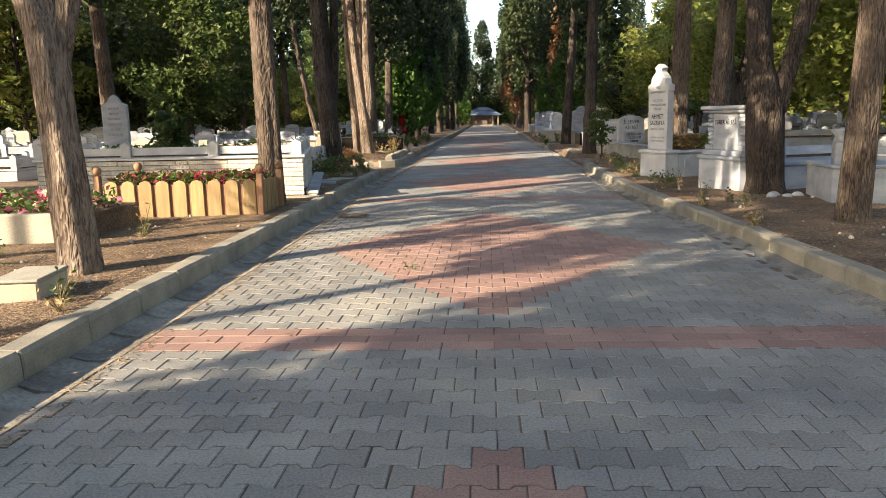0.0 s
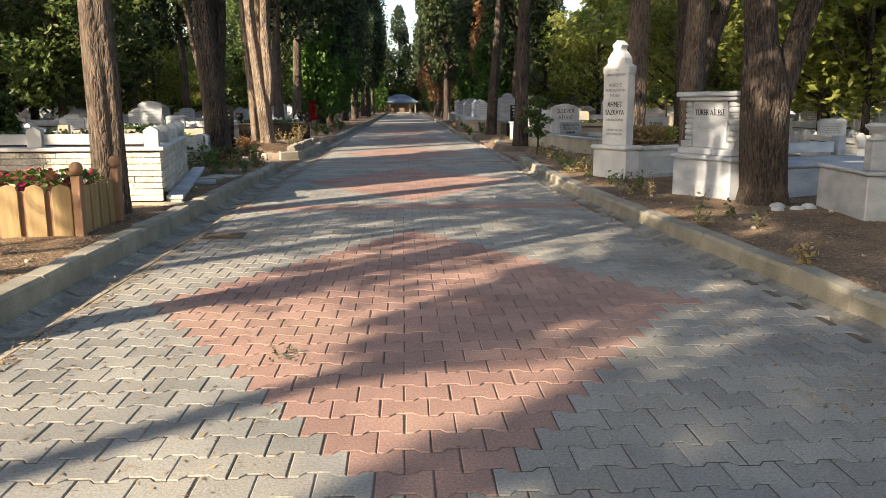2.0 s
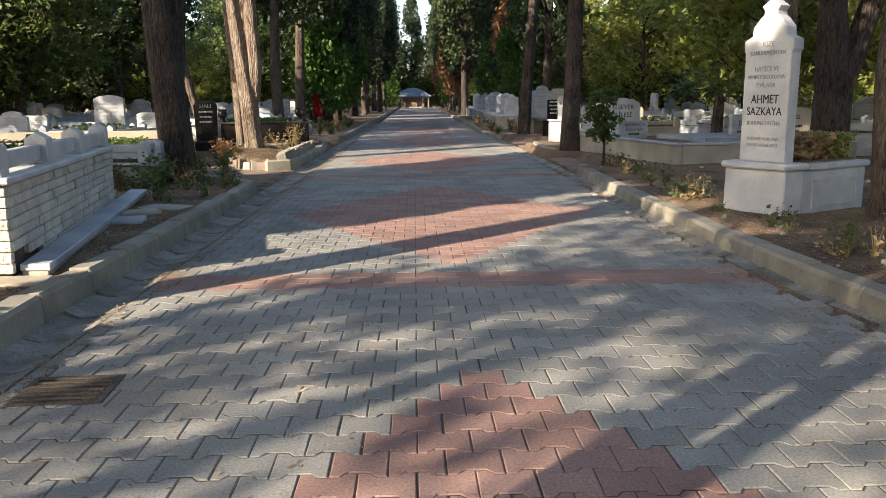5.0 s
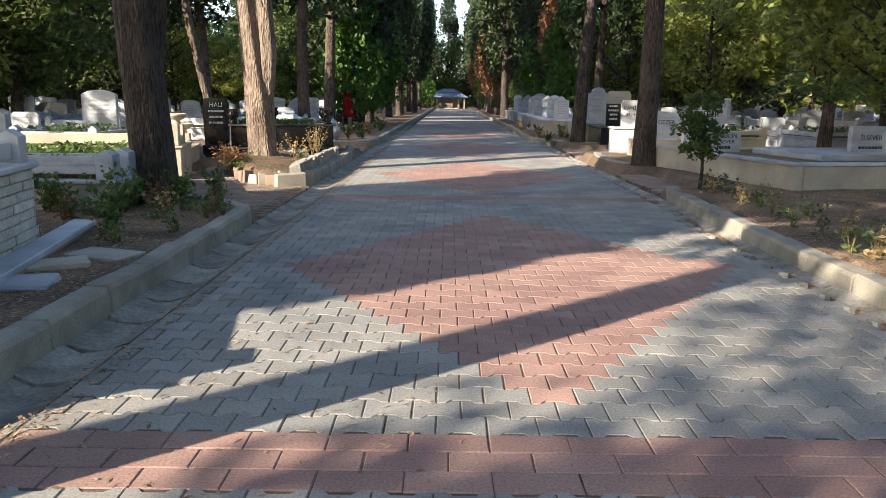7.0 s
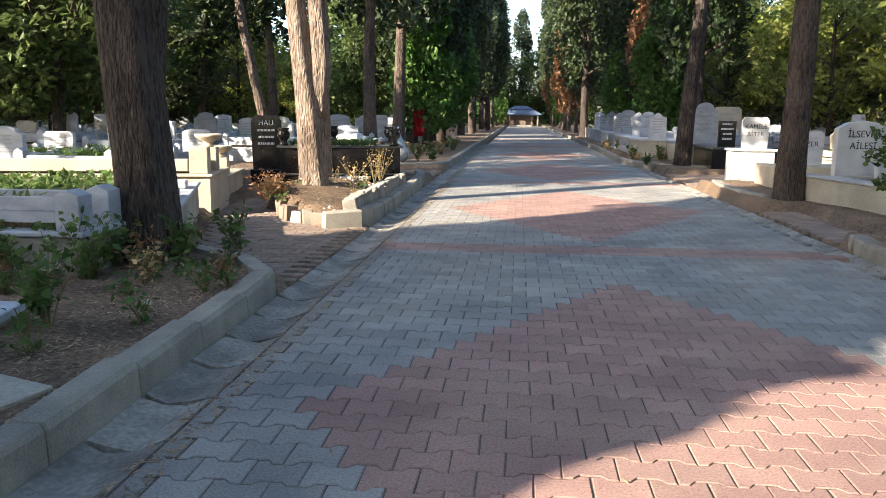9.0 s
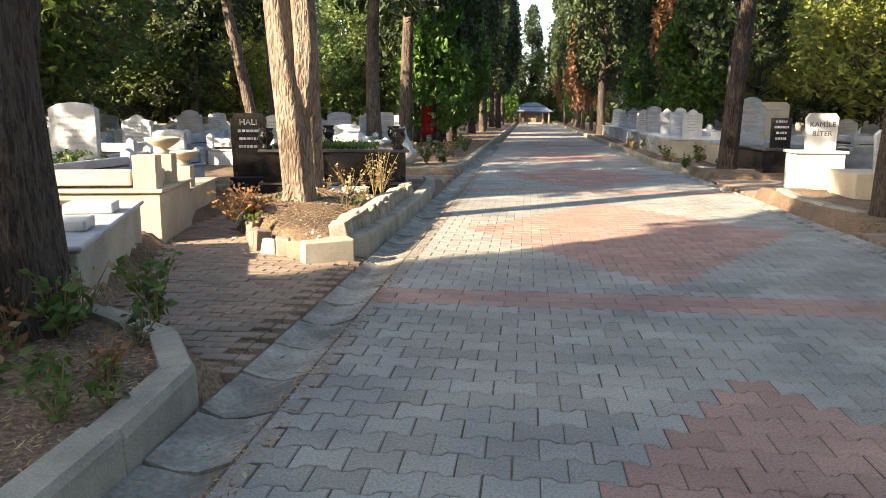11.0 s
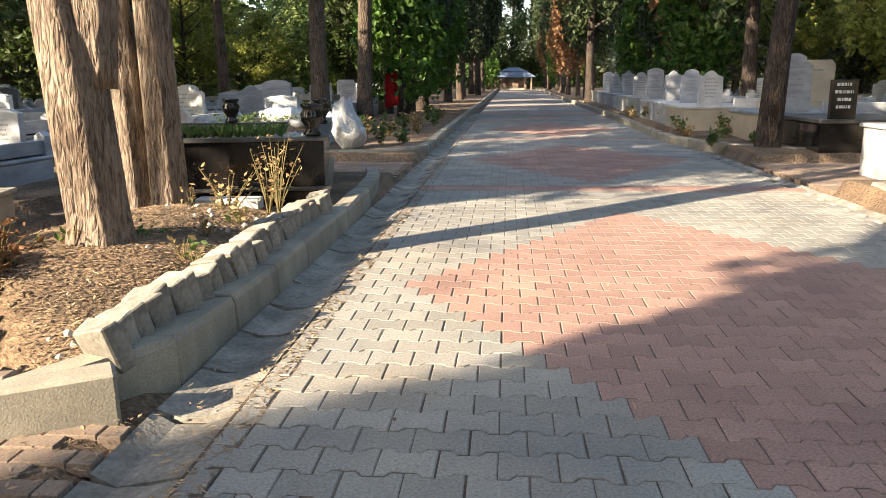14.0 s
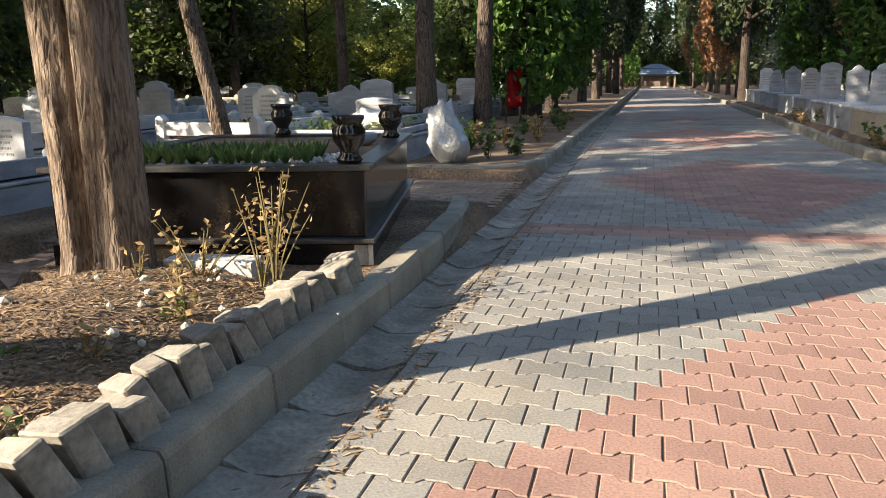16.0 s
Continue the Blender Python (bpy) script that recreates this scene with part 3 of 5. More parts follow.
def bare_trunk(name, x, y, z, stems, bark, label, crown=None, seed=1):
    """A near trunk, thick and ribbed, of one or more stems given as rows of (x, y, z, radius)."""
    t = thing(name, pose(x, y, z), label, "tree")
    for k, stem in enumerate(stems):
        fine_pts, fine_r = [], []
        for a, b in zip(stem, stem[1:]):
            n = max(2, int((b[2] - a[2]) / 0.12))
            for i in range(n):
                u = i / n
                fine_pts.append([a[j] + (b[j] - a[j]) * u for j in range(3)])
                fine_r.append(a[3] + (b[3] - a[3]) * u)
        fine_pts.append(stem[-1][:3])
        fine_r.append(stem[-1][3])
        part("trunk" if k == 0 else "stem", tube(fine_pts, fine_r, 44, ridge=0.075, ribs=5 + k, phase=seed + k * 2.1), bark, t, smooth=True)
    if crown:
        kind, height, low, radius, leaf, count, size, dx, dy = crown
        rng = np.random.RandomState(seed)
        tagged(leaves("crown", crown_spots(rng, kind, height, low, radius, count) + [dx, dy, 0], size, leaf, t, rng=rng, lean=1.3), kind="stuff")
        bm = bmesh.new()
        limbs(bm, rng, Vector((dx, dy, 0)), height * 0.9, 0.15, low, 18, radius * 0.9)
        part("branches", bm, bark, t, smooth=True)
    return t


G = 0.1
SP = ("spindle", 14, 5.4, 1.6, CYPRESS, 4400, 0.15)
bare_trunk("cypress_tree", -1.25, 6.9, G, [[(0, 0, -0.15, 0.2), (0, 0, 0.15, 0.165), (-0.06, 0, 1.2, 0.14), (-0.1, 0.02, 1.9, 0.15), (-0.28, 0.05, 2.6, 0.14), (-0.35, 0.1, 6, 0.1)], [(-0.08, 0.05, 1.5, 0.08), (0.1, 0.05, 2.2, 0.09), (0.25, 0.1, 5, 0.07)]], PALE_BARK, "pale ribbed cypress trunk standing beside the kerb", (*SP, 0, 0), 3)
bare_trunk("cypress_tree", -1.05, 12.0, G, [[(0, 0, -0.15, 0.2), (0, 0, 0.2, 0.175), (-0.02, 0, 2, 0.155), (-0.05, 0.05, 3, 0.15), (-0.1, 0.1, 7, 0.1)]], BARK, "straight brown cypress trunk beside the stone wall", (*SP, 0, 0), 5)
bare_trunk("cypress_tree", -1.57, 19.15, G, [[(0, 0, -0.15, 0.3), (0, 0, 0.2, 0.23), (-0.07, 0, 1.2, 0.22), (-0.15, 0.02, 2.4, 0.22), (-0.3, 0.1, 7, 0.13)], [(0.02, 0.1, 1.4, 0.1), (0.12, 0.1, 2.6, 0.1), (0.2, 0.2, 6, 0.07)]], DARK_BARK, "thick dark cypress trunk with herbs at its foot", (*SP, 0, 0), 7)
bare_trunk("cypress_tree", -1.44, 23.74, 0.31, [[(0, 0, -0.15, 0.22), (0, 0, 0.12, 0.175), (-0.06, 0, 1.0, 0.175), (-0.15, 0, 1.7, 0.14), (-0.26, 0.05, 2.6, 0.125), (-0.5, 0.1, 6, 0.08)], [(0.04, 0.03, 0.9, 0.12), (0.1, 0.02, 1.6, 0.13), (0.06, 0.05, 2.4, 0.12), (0.1, 0.1, 6, 0.08)]], PALE_BARK, "pale forked cypress trunk in the stone-edged bed", (*SP, -0.1, 0), 9)
bare_trunk("cypress_tree", -1.92, 25.5, 0.22, [[(-0.12, 0, -0.15, 0.15), (-0.12, 0, 0.1, 0.12), (-0.16, 0, 1.2, 0.115), (-0.25, 0, 2.6, 0.11), (-0.4, 0, 6, 0.08)], [(0.14, 0, -0.15, 0.18), (0.14, 0, 0.1, 0.155), (0.12, 0, 1.2, 0.14), (0.1, 0, 2.6, 0.13), (0.1, 0.1, 6, 0.09)]], PALE_BARK, "twin pale cypress trunks beside the black tomb", (*SP, 0, 0), 11)
bare_trunk("pine_tree", 5.95, 9.3, G, [[(0, 0, -0.15, 0.2), (0, 0, 0.15, 0.165), (0.05, 0, 1.2, 0.15), (0.1, 0, 2.5, 0.14), (0.2, 0.1, 7, 0.1)]], BARK, "scaly brown pine trunk on the verge", (*SP, 0, 0), 13)
bare_trunk("cypress_tree", 6.04, 12.2, G, [[(0, 0, -0.15, 0.32), (0, 0, 0.2, 0.25), (-0.05, 0, 1.2, 0.25), (-0.15, 0, 1.8, 0.17), (-0.25, 0, 3.0, 0.15), (-0.3, 0, 7, 0.1)], [(0.05, 0, 1.1, 0.15), (0.25, 0, 1.8, 0.13), (0.5, 0, 2.7, 0.12), (0.7, 0, 6, 0.08)]], DARK_BARK, "dark forked cypress trunk beside the family monument", (*SP, 0, 0), 15)
bare_trunk("cypress_tree", 6.18, 14.85, G, [[(0, 0, -0.15, 0.22), (0, 0, 0.2, 0.17), (-0.08, 0, 1.4, 0.16), (0, 0, 2.6, 0.15), (0.1, 0, 7, 0.1)]], BARK, "brown cypress trunk beside the white plinth", (*SP, 0, 0), 17)
bare_trunk("cypress_tree", -4.45, 31.3, G, [[(0, 0, -0.15, 0.16), (0, 0, 0.2, 0.12), (-0.28, 0, 1.4, 0.11), (-0.6, 0, 3.0, 0.1), (-1.2, 0.1, 7, 0.07)]], BARK, "slim leaning trunk behind the black tomb", (*SP, -1.0, 0), 27)
bare_trunk("cypress_tree", 5.2, 32.3, 0.05, [[(0, 0, -0.15, 0.24), (0, 0, 0.2, 0.19), (0.05, 0, 1.4, 0.17), (0.18, 0, 3.2, 0.15), (0.4, 0.05, 7, 0.1)]], DARK_BARK, "dark cypress trunk leaning over the far kerb", (*SP, 0.2, 0), 21)
bare_trunk("cypress_tree", 7.2, 17.9, G, [[(0, 0, -0.15, 0.3), (0, 0, 0.2, 0.23), (-0.02, 0, 1.2, 0.22), (-0.12, 0, 2.2, 0.16), (-0.15, 0, 7, 0.1)], [(0.05, 0, 1.1, 0.15), (0.3, 0, 2.0, 0.14), (0.65, 0, 3.2, 0.12), (0.9, 0, 6, 0.08)]], DARK_BARK, "dark forked cypress trunk behind the stele", (*SP, 0, 0), 23)
bare_trunk("cypress_tree", 5.85, 16.75, G, [[(0, 0, -0.15, 0.22), (0, 0, 0.2, 0.18), (0.03, 0, 1.4, 0.17), (0.06, 0, 2.6, 0.16), (0.1, 0, 7, 0.1)]], BARK, "brown cypress trunk close behind the stele", (*SP, 0, 0), 25)
bare_trunk("cypress_tree", 5.15, 24.75, 0.02, [[(0, 0, -0.15, 0.25), (0, 0, 0.2, 0.2), (0.03, 0, 1.4, 0.17), (0.06, 0, 2.8, 0.16), (0.1, 0.05, 7, 0.1)]], DARK_BARK, "dark cypress trunk at the end of the low wall", (*SP, 0, 0), 19)


def far_woods(name, x0, x1, y0, y1, n, size, mat, seed, top):
    """Distant wood edge behind the graves, one mass of foliage clumps with an uneven top."""
    r = np.random.RandomState(seed)
    cx, cy = r.uniform(x0, x1, n // 60), r.uniform(y0, y1, n // 60)
    ch = r.uniform(0.4, 1, n // 60) * top
    k = r.randint(0, n // 60, n)
    d = r.normal(size=(n, 3)) * [1.3, 1.3, 1.0]
    p = np.stack([cx[k], cy[k], ch[k] * r.uniform(0.1, 1, n)], 1) + d
    p[:, 2] = np.abs(p[:, 2])
    tagged(leaves(name, p, size, mat, rng=r), "distant dense green wood behind the graves", "woods", kind="stuff")


far_woods("far_wood", -45, -18, 30, 80, 26000, 0.3, LAUREL, 1, 8)
far_woods("far_wood", 24, 50, 20, 80, 26000, 0.3, YELLOWED, 2, 8)
for fx in range(-14, 20, 3):
    put(cypress_a if fx % 2 else broad_a, fx + 0.4 * (fx % 4), 126 + (fx * 7) % 9, fx * 33, 0, 1.0 + 0.06 * (fx % 5))
for fx, fy, fk in ((-2.6, 125, 1.4), (6.0, 127, 1.4), (-2.2, 96, 1.1), (6.2, 99, 1.1)):
    put(cypress_a, fx, fy, fx * 50, 0, fk)
far_woods("far_wood", -40, 44, 128, 150, 26000, 0.35, LAUREL, 3, 5)
far_woods("far_wood", -40, -8, 78, 124, 22000, 0.4, LAUREL, 4, 9)
far_woods("far_wood", 12, 44, 78, 124, 22000, 0.4, OLIVE, 5, 9)


# ---- graves and monuments ----
def arch_outline(w, h, style):
    """The face of a headstone: straight sides and one of several heads."""
    a = w / 2
    if style == 0:      # round shoulders with a raised middle
        return [(-a, 0), (a, 0), (a, h * 0.78), (a * 0.8, h * 0.84), (a * 0.66, h * 0.84), (a * 0.6, h * 0.93), (a * 0.3, h * 0.98), (0, h), (-a * 0.3, h * 0.98), (-a * 0.6, h * 0.93), (-a * 0.66, h * 0.84), (-a * 0.8, h * 0.84), (-a, h * 0.78)]
    if style == 1:      # plain segment head
        return [(-a, 0), (a, 0), (a, h * 0.9), (a * 0.6, h * 0.97), (0, h), (-a * 0.6, h * 0.97), (-a, h * 0.9)]
    if style == 2:      # pointed
        return [(-a, 0), (a, 0), (a, h * 0.82), (a * 0.55, h * 0.86), (a * 0.3, h * 0.95), (0, h), (-a * 0.3, h * 0.95), (-a * 0.55, h * 0.86), (-a, h * 0.82)]
    if style == 3:      # cut corners
        return [(-a * 0.92, 0), (a * 0.92, 0), (a, h * 0.88), (a * 0.78, h), (-a * 0.78, h), (-a, h * 0.88)]
    return [(-a, 0), (a, 0), (a, h), (-a, h)]


def headstone(parent, x, y, z, w, h, thick, style, mat, lines_=5, seed=0, ink=None):
    """A headstone facing -y with worn lines of writing."""
    ob = part("headstone", prism([(x + p, z + q) for p, q in arch_outline(w, h, style)], y, y + thick), mat, parent)
    if lines_:
        bars(ob, x - w * 0.36, x + w * 0.36, y - 0.001, z + h * 0.74, lines_, h * 0.1, h * 0.04, ink or FAINT, seed)
    return ob


def grave(m, w, l, base, rail, mat, style, head_h, label, seed, stone=None, group=""):
    """A walled grave plot: plinth, rail walls with corner posts, planted soil and a headstone at its -y end or far end."""
    t = thing("grave", m, label, "grave", group)
    a = w / 2
    part("plinth", box(-a, a, 0, l, -0.1, base, 0.012), mat, t)
    part("coping", box(-a - 0.02, a + 0.02, -0.02, l + 0.02, base + 0.002, base + 0.04, 0.01), mat, t)
    z = base + 0.042
    part("rail", box(-a + 0.02, a - 0.02, 0.02, 0.09, z + 0.05, z + rail), mat, t)
    for s in (-1, 1):
        part("rail", box(s * (a - 0.055) - 0.035, s * (a - 0.055) + 0.035, 0.1, l - 0.1, z + 0.02, z + rail), mat, t)
        for yy in (0.06, l - 0.06):
            part("corner_post", prism([(s * (a - 0.06) + p, z - 0.002 + q) for p, q in ((-0.07, 0), (0.07, 0), (0.07, rail + 0.05), (0, rail + 0.1), (-0.07, rail + 0.05))], yy - 0.07, yy + 0.07), mat, t)
    part("soil", box(-a + 0.1, a - 0.1, 0.1, l - 0.1, z - 0.002, z + 0.05, 0.02), SOIL, t)
    if seed % 3 == 0:
        r = np.random.RandomState(seed)
        n = 260
        leaves("planting", np.stack([r.uniform(-a + 0.15, a - 0.15, n), r.uniform(0.2, l - 0.3, n), z + 0.05 + r.uniform(0, 0.16, n)], 1), 0.05, HERB, t, rng=r)
    headstone(t, 0, l - 0.22, z - 0.002, min(0.62, w * 0.55), head_h, 0.1, style, stone or mat, 5, seed)
    return t


def fields():
    """The graves on both sides, in loose rows."""
    r = random.Random(77)
    mats = [GREY_MARBLE, GREY_MARBLE, GREY_MARBLE, MARBLE, GREY_MARBLE, GREY_MARBLE, CREAM]
    k = 0

    def one(x, y, turn):
        nonlocal k
        mat = r.choice(mats)
        word = {GREY_MARBLE: "grey marble", MARBLE: "white marble", CREAM: "cream stone"}[mat]
        style = r.randrange(4)
        grave(pose(x, y, 0.08, 0, 0, turn + r.uniform(-4, 4)), r.uniform(1.0, 1.9), r.uniform(1.9, 2.3), r.uniform(0.22, 0.5), r.uniform(0.12, 0.24), mat, style, r.uniform(0.4, 0.8),
              f"{word} walled grave with {['stepped', 'rounded', 'pointed', 'cut-corner'][style]} headstone", k, group="graves in the field")
        k += 1
    for row in range(11):
        y = 17.2 + row * 2.9
        x = -4.6 - (0.4 if row % 2 else 0) if row > 0 else -6.2
        while x > -19 + max(0, 6 - row):
            if not (row < 2 and x > -5.6) and not (24.5 < y < 31.5 and x > -5.0):
                one(x, y, 0)
            x -= r.uniform(2.0, 2.7)
    for row in range(10):
        x = 8.0 + row * 2.6
        y = 16.5 + r.uniform(0, 1) + (10.5 if row == 0 else 0)
        while y < 52:
            if not (28 < y < 31 and x < 10) and not (21 < y < 27 and x < 9.2):
                one(x, y, -90 if r.random() < 0.3 else 0)
            y += r.uniform(2.3, 3.4)
    # a rank of white stones along the far right kerb
    for y, h, st, mat, wd in ((33.3, 1.0, 0, GREY_MARBLE, 0.6), (36.6, 0.75, 2, MARBLE, 0.5), (38.6, 0.8, 0, GREY_MARBLE, 0.5), (41.0, 0.8, 2, GREY_MARBLE, 0.45), (44, 0.9, 1, GREY_MARBLE, 0.5), (47, 0.8, 0, MARBLE, 0.5), (50.5, 0.9, 2, GREY_MARBLE, 0.5), (54.5, 0.8, 0, GREY_MARBLE, 0.5), (58, 0.9, 1, MARBLE, 0.5)):
        x = 5.9 if y < 35 else 5.3 + (y - 36) * 0.02
        t = thing("grave", pose(x, y, 0.08), f"{'white' if mat is MARBLE else 'grey'} marble grave facing the road kerb", "grave", "graves along the kerb")
        part("plinth", box(-0.55, 1.6, 0, 1.9, -0.1, 0.5, 0.012), CREAM if y < 38 else mat, t)
        part("coping", box(-0.58, 1.63, -0.03, 1.93, 0.502, 0.56, 0.01), mat, t)
        headstone(t, 0.05, 0.25, 0.558, wd, h, 0.1, st, mat, 6, int(y))
        part("urn", lathe([(0.05, 0), (0.09, 0.02), (0.05, 0.05), (0.08, 0.14), (0.12, 0.24), (0.07, 0.3), (0.09, 0.33)], 12, (0.9, 0.25, 0.558)), mat, t, smooth=True)
        part("rail", box(0.5, 1.55, 0.05, 0.13, 0.56, 0.72), mat, t)
    for y in (34, 39, 43.5, 48, 53):
        grave(pose(-3.9 - (y - 34) * 0.05, y, 0.08), 2.0, 2.0, 0.35, 0.18, GREY_MARBLE, r.randrange(4), 0.8, "pale grey marble grave beside the road", int(y) + 300, group="graves along the kerb")


fields()


def picket_planter():
    """The picket-fronted flower trough beside the kerb."""
    t = thing("planter", pose(-0.79, 10.5, 0.08), "tan picket planter full of red and white flowers", "planter")
    n = 9
    for k in range(n):
        x = -2.02 + k * 0.224
        part("picket", prism([(x, 0), (x + 0.165, 0), (x + 0.165, 0.44), (x + 0.15, 0.475), (x + 0.0825, 0.5), (x + 0.015, 0.475), (x, 0.44)], 0, 0.022, 0.004), WOOD, t)
    part("back_board", box(-2.05, -0.03, 0.03, 0.055, 0.02, 0.44, 0.003), POST_WOOD, t)
    for k in range(4):
        y = 0.1 + k * 0.2
        part("side_picket", box(-0.02, 0.0, y, y + 0.15, 0, 0.47, 0.004), WOOD, t)
    part("side_board", box(-0.045, -0.022, 0.06, 0.9, 0.02, 0.43, 0.003), POST_WOOD, t)
    part("back_wall", box(-2.1, -0.05, 0.9, 0.93, 0, 0.44, 0.003), POST_WOOD, t)
    for x, y in ((-2.1, 0.0), (0.0, 0.0), (-1.97, 0.9), (0.02, 0.85)):
        p = part("post", box(x - 0.04, x + 0.04, y - 0.04, y + 0.04, 0, 0.57, 0.008), POST_WOOD, t)
        part("ball_finial", lathe([(0.02, 0.571), (0.045, 0.59), (0.058, 0.625), (0.052, 0.66), (0.03, 0.685), (0.006, 0.69)], 14, (x, y, 0)), POST_WOOD, p, smooth=True)
    part("soil", box(-2.03, -0.05, 0.06, 0.89, 0.05, 0.4, 0.01), SOIL, t)
    r = np.random.RandomState(2)
    for name, mat, n, k in (("green_leaves", HERB, 700, 0.05), ("red_flowers", FLOWER_RED, 260, 0.04), ("pale_flowers", FLOWER_WHITE, 130, 0.035), ("dark_red_leaves", RUSTY, 300, 0.05)):
        leaves(name, np.stack([r.uniform(-2.0, -0.06, n), r.uniform(0.07, 0.85, n), 0.42 + r.uniform(0, 0.15, n)], 1), k, mat, t, rng=r)


picket_planter()


def balustrade_tomb():
    """The split-stone walled plot with a white marble balustrade."""
    t = thing("family_tomb", pose(-0.8, 12.9, 0.08), "split-stone walled tomb with white marble balustrade", "tomb")
    part("core", box(-4.3, -0.03, 0.03, 3.55, -0.1, 0.63, 0), JOINT, t)
    r = random.Random(4)
    for k in range(8):
        z = 0.06 + k * 0.072
        for side in (0, 1):
            u = 0.0
            end = 4.3 if side == 0 else 3.55
            while u < end:
                e = min(end, u + r.uniform(0.3, 0.75))
                d = r.uniform(0, 0.012)
                if side == 0:
                    bm = box(-e + 0.003, -u - 0.003, -d, 0.05, z + 0.003, z + 0.069, 0.006, None, 0.002)
                elif k > 1 or u > 0.2:
                    bm = box(-0.05, d, u + 0.003 + 0.02, e - 0.003, z + 0.003, z + 0.069, 0.006, None, 0.002)
                else:
                    bm = None
                if bm:
                    part("stone_course", bm, SPLIT, t)
                u = e
    part("coping", box(-4.35, 0.04, -0.05, 3.6, 0.645, 0.69, 0.01), MARBLE, t)
    for x in (-4.25, -2.83, -1.42, -0.1):
        p = part("baluster_post", prism([(x - 0.085, 0.688), (x + 0.085, 0.688), (x + 0.085, 0.88), (x, 0.93), (x - 0.085, 0.88)], 0.0, 0.17), MARBLE, t)
    for x0, x1 in ((-4.16, -2.92), (-2.74, -1.51), (-1.33, -0.19)):
        part("rail", box(x0, x1, 0.05, 0.12, 0.72, 0.84, 0.008), MARBLE, t)
    for y in (1.2, 2.32, 3.44):
        part("baluster_post", prism([(-0.185, 0.688), (-0.015, 0.688), (-0.015, 0.88), (-0.1, 0.93), (-0.185, 0.88)], y - 0.085, y + 0.085), MARBLE, t)
        part("rail", box(-0.135, -0.065, y - 1.03, y - 0.09, 0.72, 0.84, 0.008), MARBLE, t)
    part("step", box(-0.75, 0.24, -0.22, 0.02, 0.0, 0.05, 0.008), CREAM, t)
    part("step", box(0.02, 0.22, 0.05, 4.4, 0.07, 0.12, 0.008), GREY_MARBLE, t)
    part("step_riser", box(0.03, 0.2, 0.06, 4.35, -0.08, 0.07, 0.004), RENDERED, t)
    r2 = np.random.RandomState(8)
    part("soil", box(-4.1, -0.25, 0.25, 3.1, 0.6, 0.705, 0.01), SOIL, t)
    leaves("planting", np.stack([r2.uniform(-4, -0.4, 500), r2.uniform(0.35, 3, 500), 0.71 + r2.uniform(0, 0.12, 500)], 1), 0.05, HERB, t, rng=r2)
    ob = part("headstone", prism([(-3.8 + p, 0.69 + q) for p, q in arch_outline(0.5, 1.1, 2)], 2.9, 3.05), GREY_MARBLE, t)
    bars(ob, -3.98, -3.62, 2.897, 1.5, 6, 0.1, 0.04, FAINT, 3)
    leaves("bay_shrub", np.concatenate([crown_spots(r2, "broad", 1.35, 0.72, 0.4, 900) + [-2.6, 2.2, 0]]), 0.07, LAUREL, t, rng=r2)
    # the plot widens away from the road: its road side runs aslant
    for ob in t.children_recursive:
        for v in ob.data.vertices:
            v.co.x -= 0.19 * v.co.y


balustrade_tomb()


def tomb_a():
    t = thing("family_tomb", pose(-1.68, 18.35, 0.06), "cement tomb with white marble coping and rails", "tomb")
    part("plinth", box(-3.2, 0, 0, 1.1, -0.1, 0.33, 0.01), RENDERED, t)
    part("coping", box(-3.23, 0.03, -0.03, 1.13, 0.332, 0.37, 0.008), GREY_MARBLE, t)
    for x, y in ((-0.1, 0.1), (-0.1, 0.5), (-3.0, 0.1)):
        part("corner_post", prism([(x - 0.09, 0.37), (x + 0.09, 0.37), (x + 0.09, 0.62), (x, 0.66), (x - 0.09, 0.62)], y - 0.09, y + 0.09), GREY_MARBLE, t)
    part("rail", box(-2.9, -0.2, 0.06, 0.13, 0.42, 0.5, 0.006), GREY_MARBLE, t)
    part("rail", box(-2.9, -0.2, 0.08, 0.13, 0.502, 0.6, 0.006), GREY_MARBLE, t)
    part("back_rail", box(-3.0, -0.2, 0.95, 1.02, 0.4, 0.56, 0.006), GREY_MARBLE, t)
    part("soil", box(-2.9, -0.2, 0.16, 0.9, 0.36, 0.42, 0.01), SOIL, t)
    r = np.random.RandomState(18)
    leaves("planting", np.stack([r.uniform(-2.8, -0.25, 320), r.uniform(0.2, 0.9, 320), 0.42 + r.uniform(0, 0.14, 320)], 1), 0.05, HERB, t, rng=r)


tomb_a()


def tomb_b():
    t = thing("family_tomb", pose(-1.58, 19.7, 0.0, 0, 0, 19), "pebble-dashed tomb wall with white marble slabs", "tomb")
    part("plinth", box(-2.4, 0, 0, 2.45, -0.1, 0.43, 0.01), RENDERED, t)
    part("coping", box(-2.43, 0.03, -0.03, 2.48, 0.432, 0.47, 0.01), GREY_MARBLE, t)
    part("slab", box(-0.42, -0.06, 0.55, 0.85, 0.472, 0.55, 0.01), MARBLE, t)
    part("slab", box(-0.42, -0.06, 1.5, 1.8, 0.472, 0.55, 0.01), MARBLE, t)
    part("soil", box(-2.2, -0.5, 0.2, 2.3, 0.44, 0.5, 0.02), SOIL, t)
    r = np.random.RandomState(28)
    leaves("planting", np.stack([r.uniform(-2.1, -0.55, 900), r.uniform(0.25, 2.2, 900), 0.5 + r.uniform(0, 0.13, 900)], 1), 0.05, HERB, t, rng=r)


tomb_b()


